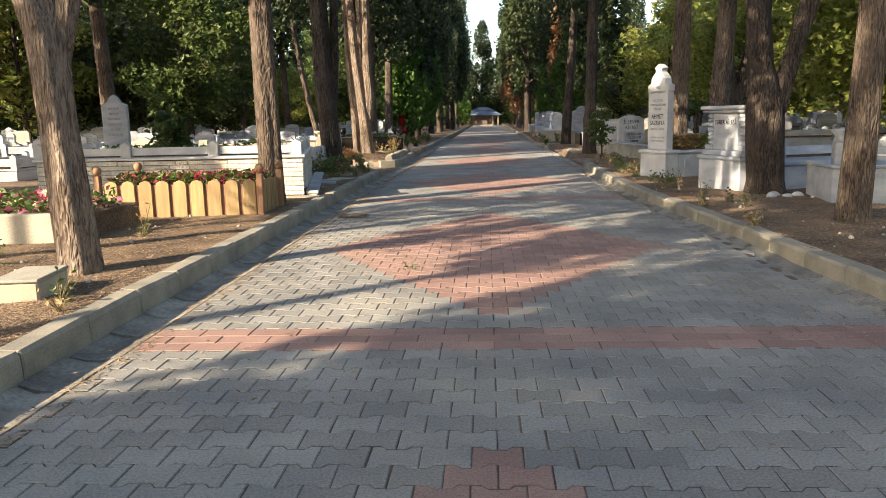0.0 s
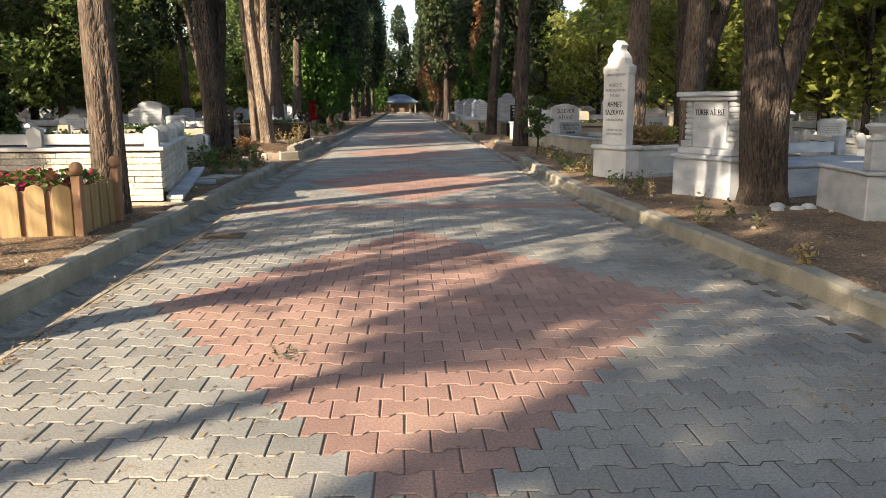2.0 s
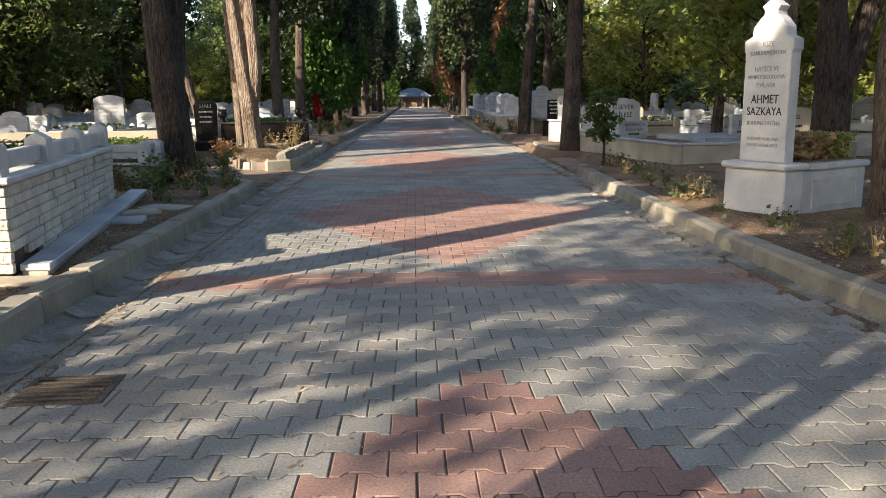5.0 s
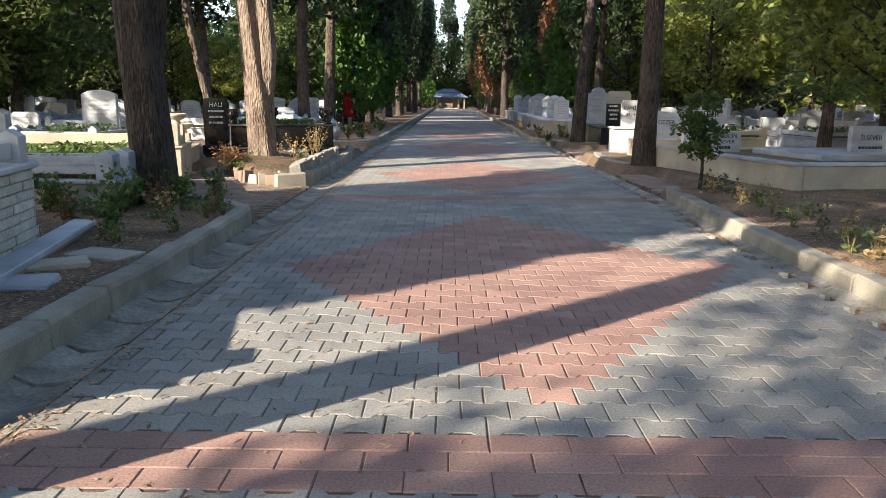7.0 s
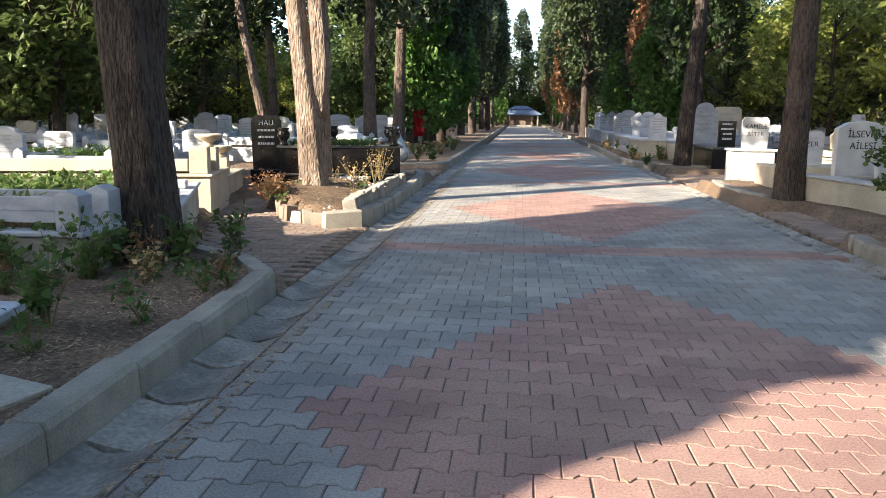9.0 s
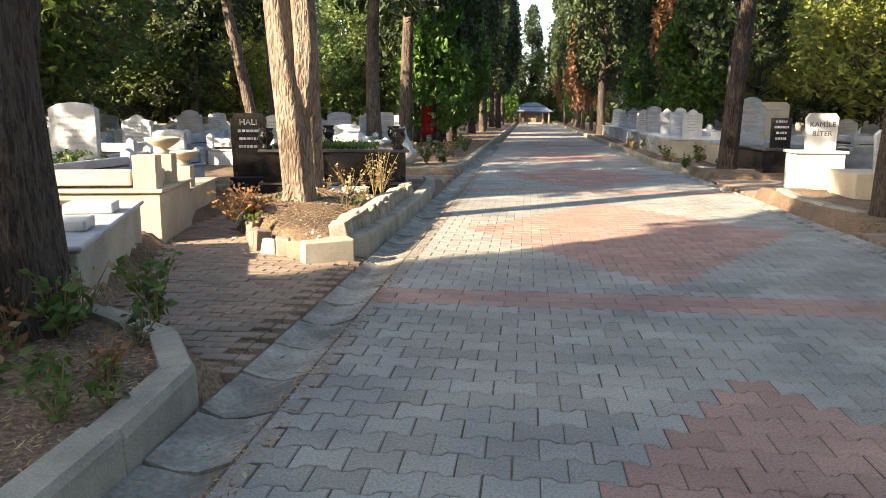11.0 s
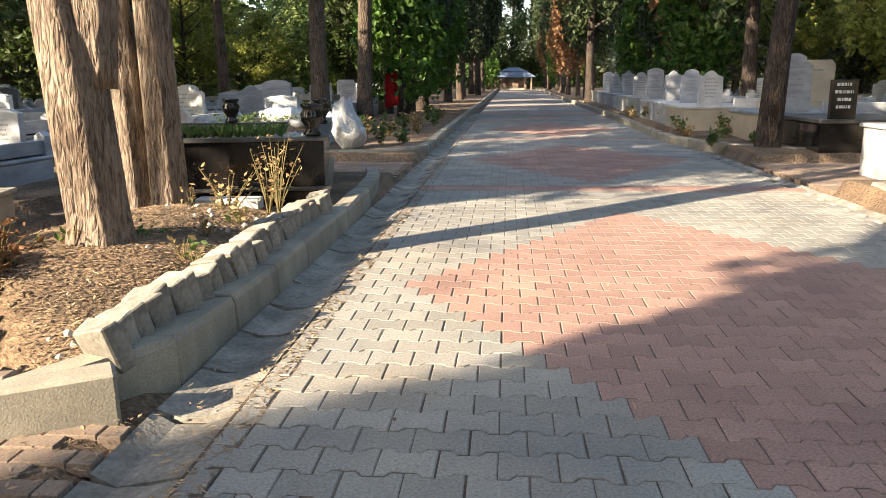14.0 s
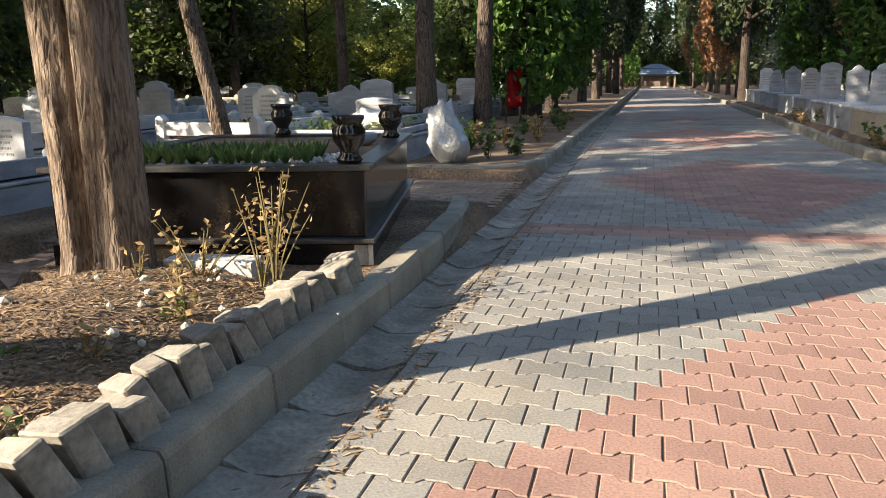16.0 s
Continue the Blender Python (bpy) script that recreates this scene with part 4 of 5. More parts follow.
def tomb_c():
    t = thing("family_tomb", pose(-2.42, 22.5, 0.0, 0, 0, 12), "cream stone tomb with two carved urns", "tomb")
    part("plinth", box(-3.6, 0, 0, 1.3, -0.1, 0.48, 0.01), CREAM, t)
    part("plinth_back", box(-3.6, -0.02, 1.32, 2.9, -0.1, 0.36, 0.01), CREAM, t)
    part("coping", box(-3.63, 0.03, -0.03, 1.33, 0.482, 0.52, 0.01), CREAM, t)
    part("coping", box(-3.63, 0.01, 1.34, 2.93, 0.362, 0.4, 0.01), CREAM, t)
    for x, y, h in ((-0.14, 0.12, 0.32), (-0.14, 0.75, 0.3), (-0.14, 1.6, 0.24), (-3.3, 0.12, 0.3)):
        z = 0.52 if y < 1.3 else 0.4
        part("pillar", box(x - 0.11, x + 0.11, y - 0.11, y + 0.11, z, z + h, 0.008), CREAM, t)
    for y in (0.75, 1.6):
        z = 0.82 if y < 1.3 else 0.64
        part("urn", lathe([(0.06, z), (0.07, z + 0.03), (0.045, z + 0.05), (0.1, z + 0.08), (0.17, z + 0.13), (0.18, z + 0.16), (0.15, z + 0.17), (0.14, z + 0.14)], 20, (-0.14, y, 0)), CREAM, t, "carved cream stone urn", smooth=True)
    part("rail", box(-3.1, -0.28, 0.06, 0.14, 0.55, 0.7, 0.008), CREAM, t)
    part("rail", box(-0.18, -0.1, 0.25, 0.62, 0.53, 0.68, 0.008), CREAM, t)
    part("soil", box(-3.4, -0.3, 0.2, 1.2, 0.5, 0.54, 0.01), SOIL, t)


tomb_c()


def black_tomb():
    t = thing("black_tomb", pose(-0.64, 26.32, 0.06, 0, 0, 12), "polished black granite tomb planted with green rosettes", "tomb")
    part("foot", box(-2.02, 0.0, 0.0, 2.9, -0.1, 0.19, 0.008), GRANITE, t)
    part("ledge", box(-2.06, 0.04, -0.04, 2.94, 0.192, 0.225, 0.008), GRANITE_EDGE, t)
    part("front_panel", box(-2.0, -0.02, 0.02, 0.08, 0.227, 0.64, 0.006), GRANITE, t)
    part("side_panel", box(-0.08, -0.02, 0.085, 2.86, 0.227, 0.64, 0.006), GRANITE, t)
    part("side_panel", box(-2.0, -1.94, 0.085, 2.86, 0.227, 0.64, 0.006), GRANITE, t)
    part("back_panel", box(-1.93, -0.09, 2.8, 2.86, 0.227, 0.64, 0.006), GRANITE, t)
    part("corner_pilaster", box(-0.1, 0.02, 0.0, 0.015, -0.02, 0.185, 0.004), MARBLE, t)
    for x0, x1, y0, y1 in ((-2.05, 0.03, -0.03, 0.12), (-0.12, 0.03, 0.125, 2.9), (-2.05, -1.9, 0.125, 2.9), (-1.89, -0.13, 2.75, 2.9)):
        part("coping", box(x0, x1, y0, y1, 0.642, 0.68, 0.006), GRANITE_EDGE, t)
    part("soil", box(-1.92, -0.1, 0.1, 2.8, 0.2, 0.655, 0.0), SOIL, t)
    bm = bmesh.new()
    r = random.Random(6)
    for _ in range(260):
        k = r.uniform(0.012, 0.025)
        bmesh.ops.create_icosphere(bm, subdivisions=1, radius=k, matrix=pose(r.uniform(-1.85, -0.15), r.uniform(0.14, 0.9), 0.66, r.uniform(0, 90), 0, 0))
    tagged(part("white_gravel", bm, MARBLE, t), kind="stuff")
    # fleshy rosettes: upright blades
    bm = bmesh.new()
    for k in range(64):
        cx, cy = -1.8 + (k % 16) * 0.09 + r.uniform(-0.03, 0.03), 0.25 + (k // 16) * 0.16 + r.uniform(-0.04, 0.04)
        for j in range(9):
            a, ln = j * 0.7 + r.uniform(0, 0.4), r.uniform(0.1, 0.17)
            d = Vector((math.cos(a), math.sin(a), 1.5)).normalized()
            s = Vector((-math.sin(a), math.cos(a), 0)) * 0.016
            p = Vector((cx, cy, 0.655))
            bm.faces.new([bm.verts.new(q) for q in (p - s * 0.6, p + s * 0.6, p + d * ln * 0.6 + s, p + d * ln, p + d * ln * 0.6 - s)])
    tagged(part("rosette_planting", bm, HERB, t), kind="stuff")
    vase = [(0.07, 0), (0.085, 0.02), (0.06, 0.05), (0.06, 0.08), (0.1, 0.14), (0.105, 0.2), (0.08, 0.24), (0.1, 0.27), (0.1, 0.29), (0.07, 0.29)]
    for x, y in ((-0.12, 0.1), (-0.1, 2.2), (-1.95, 0.12), (-1.2, 2.75)):
        part("vase", lathe([(q, z + 0.682) for q, z in vase], 18, (x, y, 0)), GRANITE, t, "turned black granite vase", smooth=True)
    part("bowl", lathe([(0.08, 0.655), (0.14, 0.7), (0.15, 0.75), (0.13, 0.76)], 16, (-0.3, 1.7, 0)), GREY_MARBLE, t, smooth=True)
    hs = part("headstone", prism([(-2.38 + p, 0.19 + q) for p, q in arch_outline(0.55, 0.98, 3)], 1.5, 1.6), GRANITE, t, "black granite headstone with pale lettering")
    part("headstone_foot", box(-2.68, -2.08, 1.44, 1.7, -0.1, 0.19, 0.008), GRANITE, t)
    lettering("HALI", 0.13, facing(-2.38, 1.496, 1.03), PALE_LETTER, hs)
    bars(hs, -2.58, -2.18, 1.497, 0.88, 3, 0.12, 0.04, PALE_LETTER, 5)


black_tomb()


def road_monument():
    """The family monument that faces the road, with banded columns."""
    t = thing("family_monument", pose(5.58, 12.95, 0.06, 0, 0, -70), "pale grey marble family monument with banded columns", "monument")
    # x runs along the face with the name, y away from it
    part("plinth", box(-0.5, 0.5, 0, 0.6, -0.1, 0.5, 0.012), GREY_MARBLE, t)
    part("foot_slab", box(-0.53, 0.53, -0.03, 0.63, -0.08, 0.03, 0.01), GREY_MARBLE, t)
    part("plinth_cap", box(-0.53, 0.53, -0.03, 0.63, 0.502, 0.56, 0.015), GREY_MARBLE, t)
    part("step", box(-0.47, 0.47, 0.03, 0.5, 0.562, 0.64, 0.012), GREY_MARBLE, t)
    face = part("panel", box(-0.29, 0.29, 0.1, 0.42, 0.642, 1.2, 0.01), GREY_MARBLE, t)
    for s in (-1, 1):
        part("column_base", box(s * 0.37 - 0.09, s * 0.37 + 0.09, 0.07, 0.45, 0.642, 0.72, 0.01), GREY_MARBLE, t)
        bands = []
        for k in range(7):
            z = 0.722 + k * 0.068
            bands += [(0.058, z), (0.078, z + 0.014), (0.078, z + 0.05), (0.058, z + 0.066)]
        part("column", lathe(bands, 18, (s * 0.37, 0.16, 0)), GREY_MARBLE, t, "banded round column", smooth=False)
        part("pier", box(s * 0.37 - 0.07, s * 0.37 + 0.07, 0.25, 0.42, 0.722, 1.198, 0.01), GREY_MARBLE, t)
    part("cornice", box(-0.49, 0.49, 0.04, 0.5, 1.202, 1.25, 0.012), GREY_MARBLE, t)
    part("cornice_top", box(-0.52, 0.52, 0.01, 0.53, 1.252, 1.31, 0.016), GREY_MARBLE, t)
    lettering("TÜRER AİLESİ", 0.1, facing(0, 0.097, 1.06), LETTER, face, width=0.5)
    part("side_tablet", box(-0.5, -0.2, 0.66, 0.72, 0.45, 0.62, 0.008), GREY_MARBLE, t)
    part("grave_bed", box(-0.5, 0.5, 0.74, 2.9, -0.1, 0.4, 0.012), GREY_MARBLE, t)
    part("grave_coping", box(-0.53, 0.53, 0.74, 2.93, 0.402, 0.45, 0.012), GREY_MARBLE, t)
    for y in (1.5, 2.8):
        part("bed_post", box(-0.52, -0.38, y - 0.07, y + 0.07, 0.452, 0.72, 0.01), GREY_MARBLE, t)
    part("bed_rail", box(-0.49, -0.42, 0.92, 2.7, 0.5, 0.64, 0.008), GREY_MARBLE, t)


road_monument()


def stele_monument():
    t = thing("stele_monument", pose(5.09, 15.33, 0.05, 0, 0, -60), "white marble stele on a panelled plinth", "monument")
    part("plinth", box(-0.34, 0.34, 0, 0.3, -0.1, 0.5, 0.012), MARBLE, t)
    part("foot_slab", box(-0.39, 0.39, -0.05, 1.4, -0.09, 0.06, 0.015), MARBLE, t)
    part("plinth_cap", box(-0.37, 0.37, -0.04, 0.34, 0.502, 0.57, 0.02), MARBLE, t)
    side = part("bed_wall", box(-0.33, 0.33, 0.305, 1.35, -0.1, 0.49, 0.012), MARBLE, t)
    part("bed_coping", box(-0.36, 0.36, 0.345, 1.38, 0.492, 0.555, 0.015), MARBLE, t)
    # raised frame on the panelled side
    for y0, y1, z0, z1 in ((0.45, 1.2, 0.38, 0.405), (0.45, 1.2, 0.12, 0.145), (0.45, 0.475, 0.15, 0.375), (1.175, 1.2, 0.15, 0.375)):
        part("panel_moulding", box(0.328, 0.345, y0, y1, z0, z1, 0.004), MARBLE, side)
    w = 0.25
    out = [(-w, 0.571), (w, 0.571), (w, 1.6), (w * 1.08, 1.63), (w * 1.08, 1.72), (w * 0.75, 1.76), (w * 0.72, 1.84), (w * 0.45, 1.92), (w * 0.3, 1.95), (w * 0.28, 1.99), (w * 0.4, 2.03), (0, 2.1), (-w * 0.4, 2.03), (-w * 0.28, 1.99), (-w * 0.3, 1.95), (-w * 0.45, 1.92), (-w * 0.72, 1.84), (-w * 0.75, 1.76), (-w * 1.08, 1.72), (-w * 1.08, 1.63), (-w, 1.6)]
    st = part("stele", prism(out, 0.09, 0.24, 0.008), MARBLE, t)
    for text, size, z, width in (("RİZE", 0.07, 1.68, 0.12), ("ÇAMLIHEMŞİN'DEN", 0.055, 1.6, 0.38), ("HATİCE VE", 0.07, 1.45, 0.26), ("MEHMET SAZKAYA'NIN", 0.055, 1.375, 0.4), ("EVLADI", 0.06, 1.3, 0.2), ("AHMET", 0.12, 1.165, 0.3), ("SAZKAYA", 0.11, 1.05, 0.38), ("RUHUNA FATİHA", 0.055, 0.94, 0.36), ("DOĞUM: 01.05.1964", 0.045, 0.79, 0.34), ("VEFAT: 09.06.2023", 0.045, 0.73, 0.34)):
        lettering(text, size, facing(0, 0.087, z), FAINT if size < 0.1 else LETTER, st, width=width)
    r = np.random.RandomState(31)
    part("soil", box(-0.26, 0.26, 0.4, 1.28, 0.5, 0.575, 0.01), SOIL, t)
    for name, mat, y0, y1, k in (("golden_shrub", STRAW, 0.35, 0.68, 31), ("orange_shrub", STRAW, 0.65, 0.98, 32), ("yellow_shrub", YELLOWED, 0.95, 1.28, 33)):
        q = np.random.RandomState(k)
        n = 750
        leaves(name, np.stack([q.uniform(-0.24, 0.24, n), q.uniform(y0, y1, n), 0.57 + q.uniform(0, 1, n) ** 0.7 * 0.26], 1), 0.035, mat, t, rng=q)


stele_monument()


def near_right_tomb():
    t = thing("family_tomb", pose(6.32, 10.72, 0.06, 0, 0, -8), "veined grey marble tomb with turned urn", "tomb")
    part("plinth", box(0, 2.2, 0, 1.2, -0.1, 0.5, 0.012), GREY_MARBLE, t)
    part("foot_slab", box(-0.12, 2.3, -0.1, 1.25, -0.08, 0.0, 0.01), GREY_MARBLE, t)
    part("coping", box(-0.03, 2.23, -0.03, 1.23, 0.502, 0.54, 0.01), GREY_MARBLE, t)
    part("pillar", box(0.03, 0.19, 0.04, 0.2, 0.542, 0.82, 0.008), GREY_MARBLE, t)
    part("urn", lathe([(0.06, 0.822), (0.1, 0.83), (0.06, 0.86), (0.07, 0.9), (0.12, 0.95), (0.12, 0.97), (0.09, 0.98)], 16, (0.11, 0.12, 0)), GREY_MARBLE, t, smooth=True)
    part("rail", box(0.22, 0.9, 0.07, 0.15, 0.58, 0.64, 0.006), GREY_MARBLE, t)
    part("rail", box(0.22, 0.9, 0.07, 0.15, 0.67, 0.76, 0.006), GREY_MARBLE, t)
    part("pillar", box(0.93, 1.09, 0.04, 0.2, 0.542, 0.82, 0.008), GREY_MARBLE, t)
    hs = part("headstone", prism([(1.55 + p, 0.54 + q) for p, q in arch_outline(0.8, 0.75, 1)], 0.3, 0.42), GREY_MARBLE, t)
    bars(hs, 1.25, 1.85, 0.297, 1.05, 2, 0.14, 0.07, LETTER, 2)
    r = random.Random(8)
    for k in range(7):
        s = thing("white_stone", pose(6.05 + r.uniform(-0.25, 0.25), 11.9 + r.uniform(-0.3, 0.25), 0.1), "rounded white stone lying on the soil", "stone", "stones by the trunk")
        bm = bmesh.new()
        bmesh.ops.create_icosphere(bm, subdivisions=2, radius=r.uniform(0.06, 0.1))
        for v in bm.verts:
            v.co *= 1 + 0.25 * noise.noise(v.co * 9 + Vector((k, 0, 0)))
            v.co.z = v.co.z * 0.6 + 0.03
        part("stone", bm, MARBLE, s, smooth=True)


near_right_tomb()


def low_wall_tomb():
    t = thing("family_plot", pose(5.3, 24.95, 0.0, 0, 0, 11.5), "cement-walled family plot with white headstones", "tomb")
    part("wall", box(0, 0.15, -4.2, 0, -0.12, 0.44, 0.01), RENDERED, t)
    part("wall", box(0.16, 3.6, -4.2, -4.05, -0.12, 0.44, 0.01), RENDERED, t)
    part("wall", box(0.16, 3.6, -0.15, 0, -0.12, 0.44, 0.01), RENDERED, t)
    part("coping", box(-0.03, 0.2, -4.23, 0.03, 0.442, 0.48, 0.008), GREY_MARBLE, t)
    part("coping", box(0.205, 3.6, -4.23, -4.0, 0.442, 0.48, 0.008), GREY_MARBLE, t)
    part("fill", box(0.16, 3.6, -4.04, -0.16, -0.1, 0.4, 0.01), SOIL, t)
    a = headstone(t, 0.95, -0.9, 0.4, 0.62, 0.36, 0.1, 4, GREY_MARBLE, 0)
    lettering("ALAADDİN", 0.1, facing(0.95, -0.903, 0.68), LETTER, a, width=0.46)
    lettering("İLSEVER", 0.09, facing(0.95, -0.903, 0.58), LETTER, a, width=0.4)
    bars(a, 0.75, 1.15, -0.901, 0.46, 1, 0.1, 0.05, LETTER, 4)
    b = headstone(t, 1.5, 0.75, -0.02, 0.85, 1.25, 0.12, 1, MARBLE, 0)
    lettering("İLSEVER", 0.15, facing(1.5, 0.747, 1.02), LETTER, b)
    lettering("AİLESİ", 0.15, facing(1.5, 0.747, 0.84), LETTER, b)
    c = headstone(t, 2.6, -2.4, 0.4, 0.7, 0.5, 0.1, 4, GREY_MARBLE, 0)
    lettering("İLSEVER", 0.11, facing(2.6, -2.403, 0.72), LETTER, c)
    bars(c, 2.35, 2.85, -2.401, 0.55, 2, 0.09, 0.04, LETTER, 6)
    d = headstone(t, 2.5, -3.9, 0.44, 0.75, 0.62, 0.12, 1, CREAM, 0)
    lettering("HACI", 0.1, facing(2.5, -3.903, 0.88), LETTER, d)
    bars(d, 2.25, 2.75, -3.901, 0.7, 3, 0.1, 0.05, LETTER, 7)
    s = part("grave_slab", box(1.3, 3.4, -3.0, -1.2, 0.402, 0.5, 0.012), GREY_MARBLE, t)


low_wall_tomb()


def kamile_grave():
    t = thing("grave", pose(5.8, 29.1, 0.05), "white marble grave with lettered headstone on plinth", "grave")
    part("plinth", box(-0.28, 0.5, 0, 0.6, -0.1, 0.56, 0.012), MARBLE, t)
    part("plinth_cap", box(-0.32, 0.54, -0.04, 0.64, 0.562, 0.61, 0.012), MARBLE, t)
    h = headstone(t, 0.16, 0.2, 0.608, 0.52, 0.62, 0.1, 3, MARBLE, 0)
    lettering("KAMİLE", 0.12, facing(0.16, 0.197, 1.04), LETTER, h)
    lettering("BİTER", 0.12, facing(0.16, 0.197, 0.89), LETTER, h)
    t = thing("grave", pose(6.05, 26.6, 0.05), "cream stone grave behind the low bed", "grave")
    part("plinth", box(-0.55, 1.2, 0, 1.0, -0.1, 0.42, 0.012), CREAM, t)
    h = headstone(t, 0.1, 0.4, 0.422, 0.55, 0.58, 0.1, 3, GREY_MARBLE, 0)
    lettering("GEZER", 0.12, facing(0.1, 0.397, 0.78), LETTER, h)
    t = thing("grave", pose(6.1, 31.4, 0.05), "polished black granite grave with pale lettering", "grave")
    part("front_panel", box(-0.45, 1.1, 0, 0.06, -0.1, 0.5, 0.008), GRANITE, t)
    part("body", box(-0.44, 1.09, 0.062, 1.9, -0.1, 0.48, 0.008), GRANITE, t)
    part("coping", box(-0.48, 1.13, -0.03, 1.93, 0.502, 0.56, 0.008), GRANITE_EDGE, t)
    h = headstone(t, -0.12, 0.1, 0.558, 0.38, 0.58, 0.08, 4, GRANITE, 0)
    bars(h, -0.28, 0.04, 0.099, 1.05, 4, 0.11, 0.045, PALE_LETTER, 12)
    t = thing("grave", pose(6.75, 35.0, 0.05), "tall cream stone headstone with cut corners", "grave")
    part("plinth", box(-0.6, 0.9, 0, 1.2, -0.1, 0.7, 0.012), CREAM, t)
    headstone(t, 0.15, 0.2, 0.702, 0.75, 0.8, 0.14, 3, CREAM, 1, 4)
    t = thing("grave", pose(5.95, 33.9, 0.05), "grey marble headstone dense with worn lines", "grave")
    part("plinth", box(-0.5, 1.6, -0.1, 1.8, -0.1, 0.55, 0.012), CREAM, t)
    headstone(t, -0.05, 0.1, 0.552, 0.55, 0.9, 0.12, 1, GREY_MARBLE, 8, 5)


kamile_grave()


def bed_stones():
    """Tilted blocks set along the raised bed, and the slabs at its corner."""
    r = random.Random(3)
    y = 22.15
    while y < 25.75:
        k = r.uniform(0.105, 0.15)
        s = thing("edging_block", pose(-0.58 + r.uniform(-0.02, 0.02) + 0.02 * math.sin(y * 3), y, 0.18, 0, 0, r.uniform(-9, 9) - 24), "tilted grey concrete edging block in the soil", "stone", "edging blocks of the bed")
        bm = box(-0.1, 0.1, -0.045, 0.045, -0.1, r.uniform(0.1, 0.16), 0.008, None, 0.014)
        lean = r.uniform(0.2, 0.45)
        for v in bm.verts:
            v.co.y -= v.co.z * lean
            v.co.z += v.co.x * 0.2 + v.co.y * 0.3
        part("block", bm, GUTTER, s)
        y += k
    for x, yy, turn in ((-0.78, 21.95, 10), (-0.95, 21.98, -8), (-1.1, 22.05, 20), (-1.24, 22.12, -14), (-1.38, 22.3, 50), (-1.5, 22.5, 60), (-1.6, 22.75, 72), (-1.7, 23.0, 70)):
        s = thing("edging_block", pose(x, yy, 0.02, 0, 0, turn), "leaning brown and white edging stone", "stone", "edging blocks of the bed")
        part("block", box(-0.07, 0.07, -0.04, 0.04, -0.05, r.uniform(0.1, 0.16), 0.01, None, 0.02), r.choice([CONCRETE, BRICK, STONE, BRICK]), s)
    s = thing("corner_block", pose(-0.62, 21.86, 0.0, 0, 0, 28), "large beige concrete block at the bed corner", "stone")
    part("block", box(-0.24, 0.2, -0.07, 0.07, -0.04, 0.18, 0.014, None, 0.012), CONCRETE, s)
    s = thing("marble_offcut", pose(-1.35, 25.7, 0.2, 0, 0, 4), "broken white marble slab lying by the tomb", "stone")
    part("slab", box(-0.27, 0.27, -0.09, 0.09, -0.03, 0.07, 0.008), MARBLE, s)
    for x, yy, turn, mat in ((-1.0, 15.2, 12, GREY_MARBLE), (-0.82, 16.1, -20, RENDERED), (-1.05, 15.75, 30, CREAM)):
        s = thing("paving_slab", pose(x, yy, 0.12, 0, 0, turn), "flat stone slab lying on bare soil", "stone")
        part("slab", box(-0.25, 0.25, -0.14, 0.14, -0.01, 0.035, 0.006, None, 0.01), mat, s)
    # trough wall with flowers, and the cut stone before it
    t = thing("flower_bed", pose(-2.1, 8.35, 0.05), "concrete-walled bed of pink and yellow flowers", "flower bed")
    part("wall", box(-3.0, 0, 0, 0.12, -0.1, 0.37, 0.015), RENDERED, t)
    part("soil", box(-3.0, -0.02, 0.13, 1.6, -0.1, 0.32, 0.01), SOIL, t)
    q = np.random.RandomState(6)
    for name, mat, n in (("leaves", HERB, 900), ("pink_flowers", FLOWER_PINK, 260), ("red_flowers", FLOWER_RED, 120), ("pale_flowers", FLOWER_WHITE, 160)):
        leaves(name, np.stack([q.uniform(-2.5, -0.03, n), q.uniform(0.1, 1.3, n), 0.33 + q.uniform(0, 0.2, n)], 1), 0.045, mat, t, rng=q)
    s = thing("cut_stone", pose(-1.1, 6.05, 0.08, 0, 0, 8), "weathered cut stone block with white top", "stone")
    part("block", box(-0.2, 0.1, -0.26, 0.26, -0.05, 0.17, 0.012), CREAM, s)
    part("top_slab", box(-0.21, 0.11, -0.27, 0.27, 0.172, 0.195, 0.006), RENDERED, s)
    s = thing("drain_cover", pose(0.27, 11.17, 0.006, 0, 0, 3), "rusty square iron drain cover in paving", "drain cover")
    part("frame", box(-0.2, 0.2, -0.17, 0.17, -0.03, 0.0, 0.004), IRON, s)
    for k in range(6):
        part("bar", box(-0.17, 0.17, -0.14 + k * 0.05, -0.12 + k * 0.05, 0.001, 0.008, 0.002), IRON, s)


bed_stones()


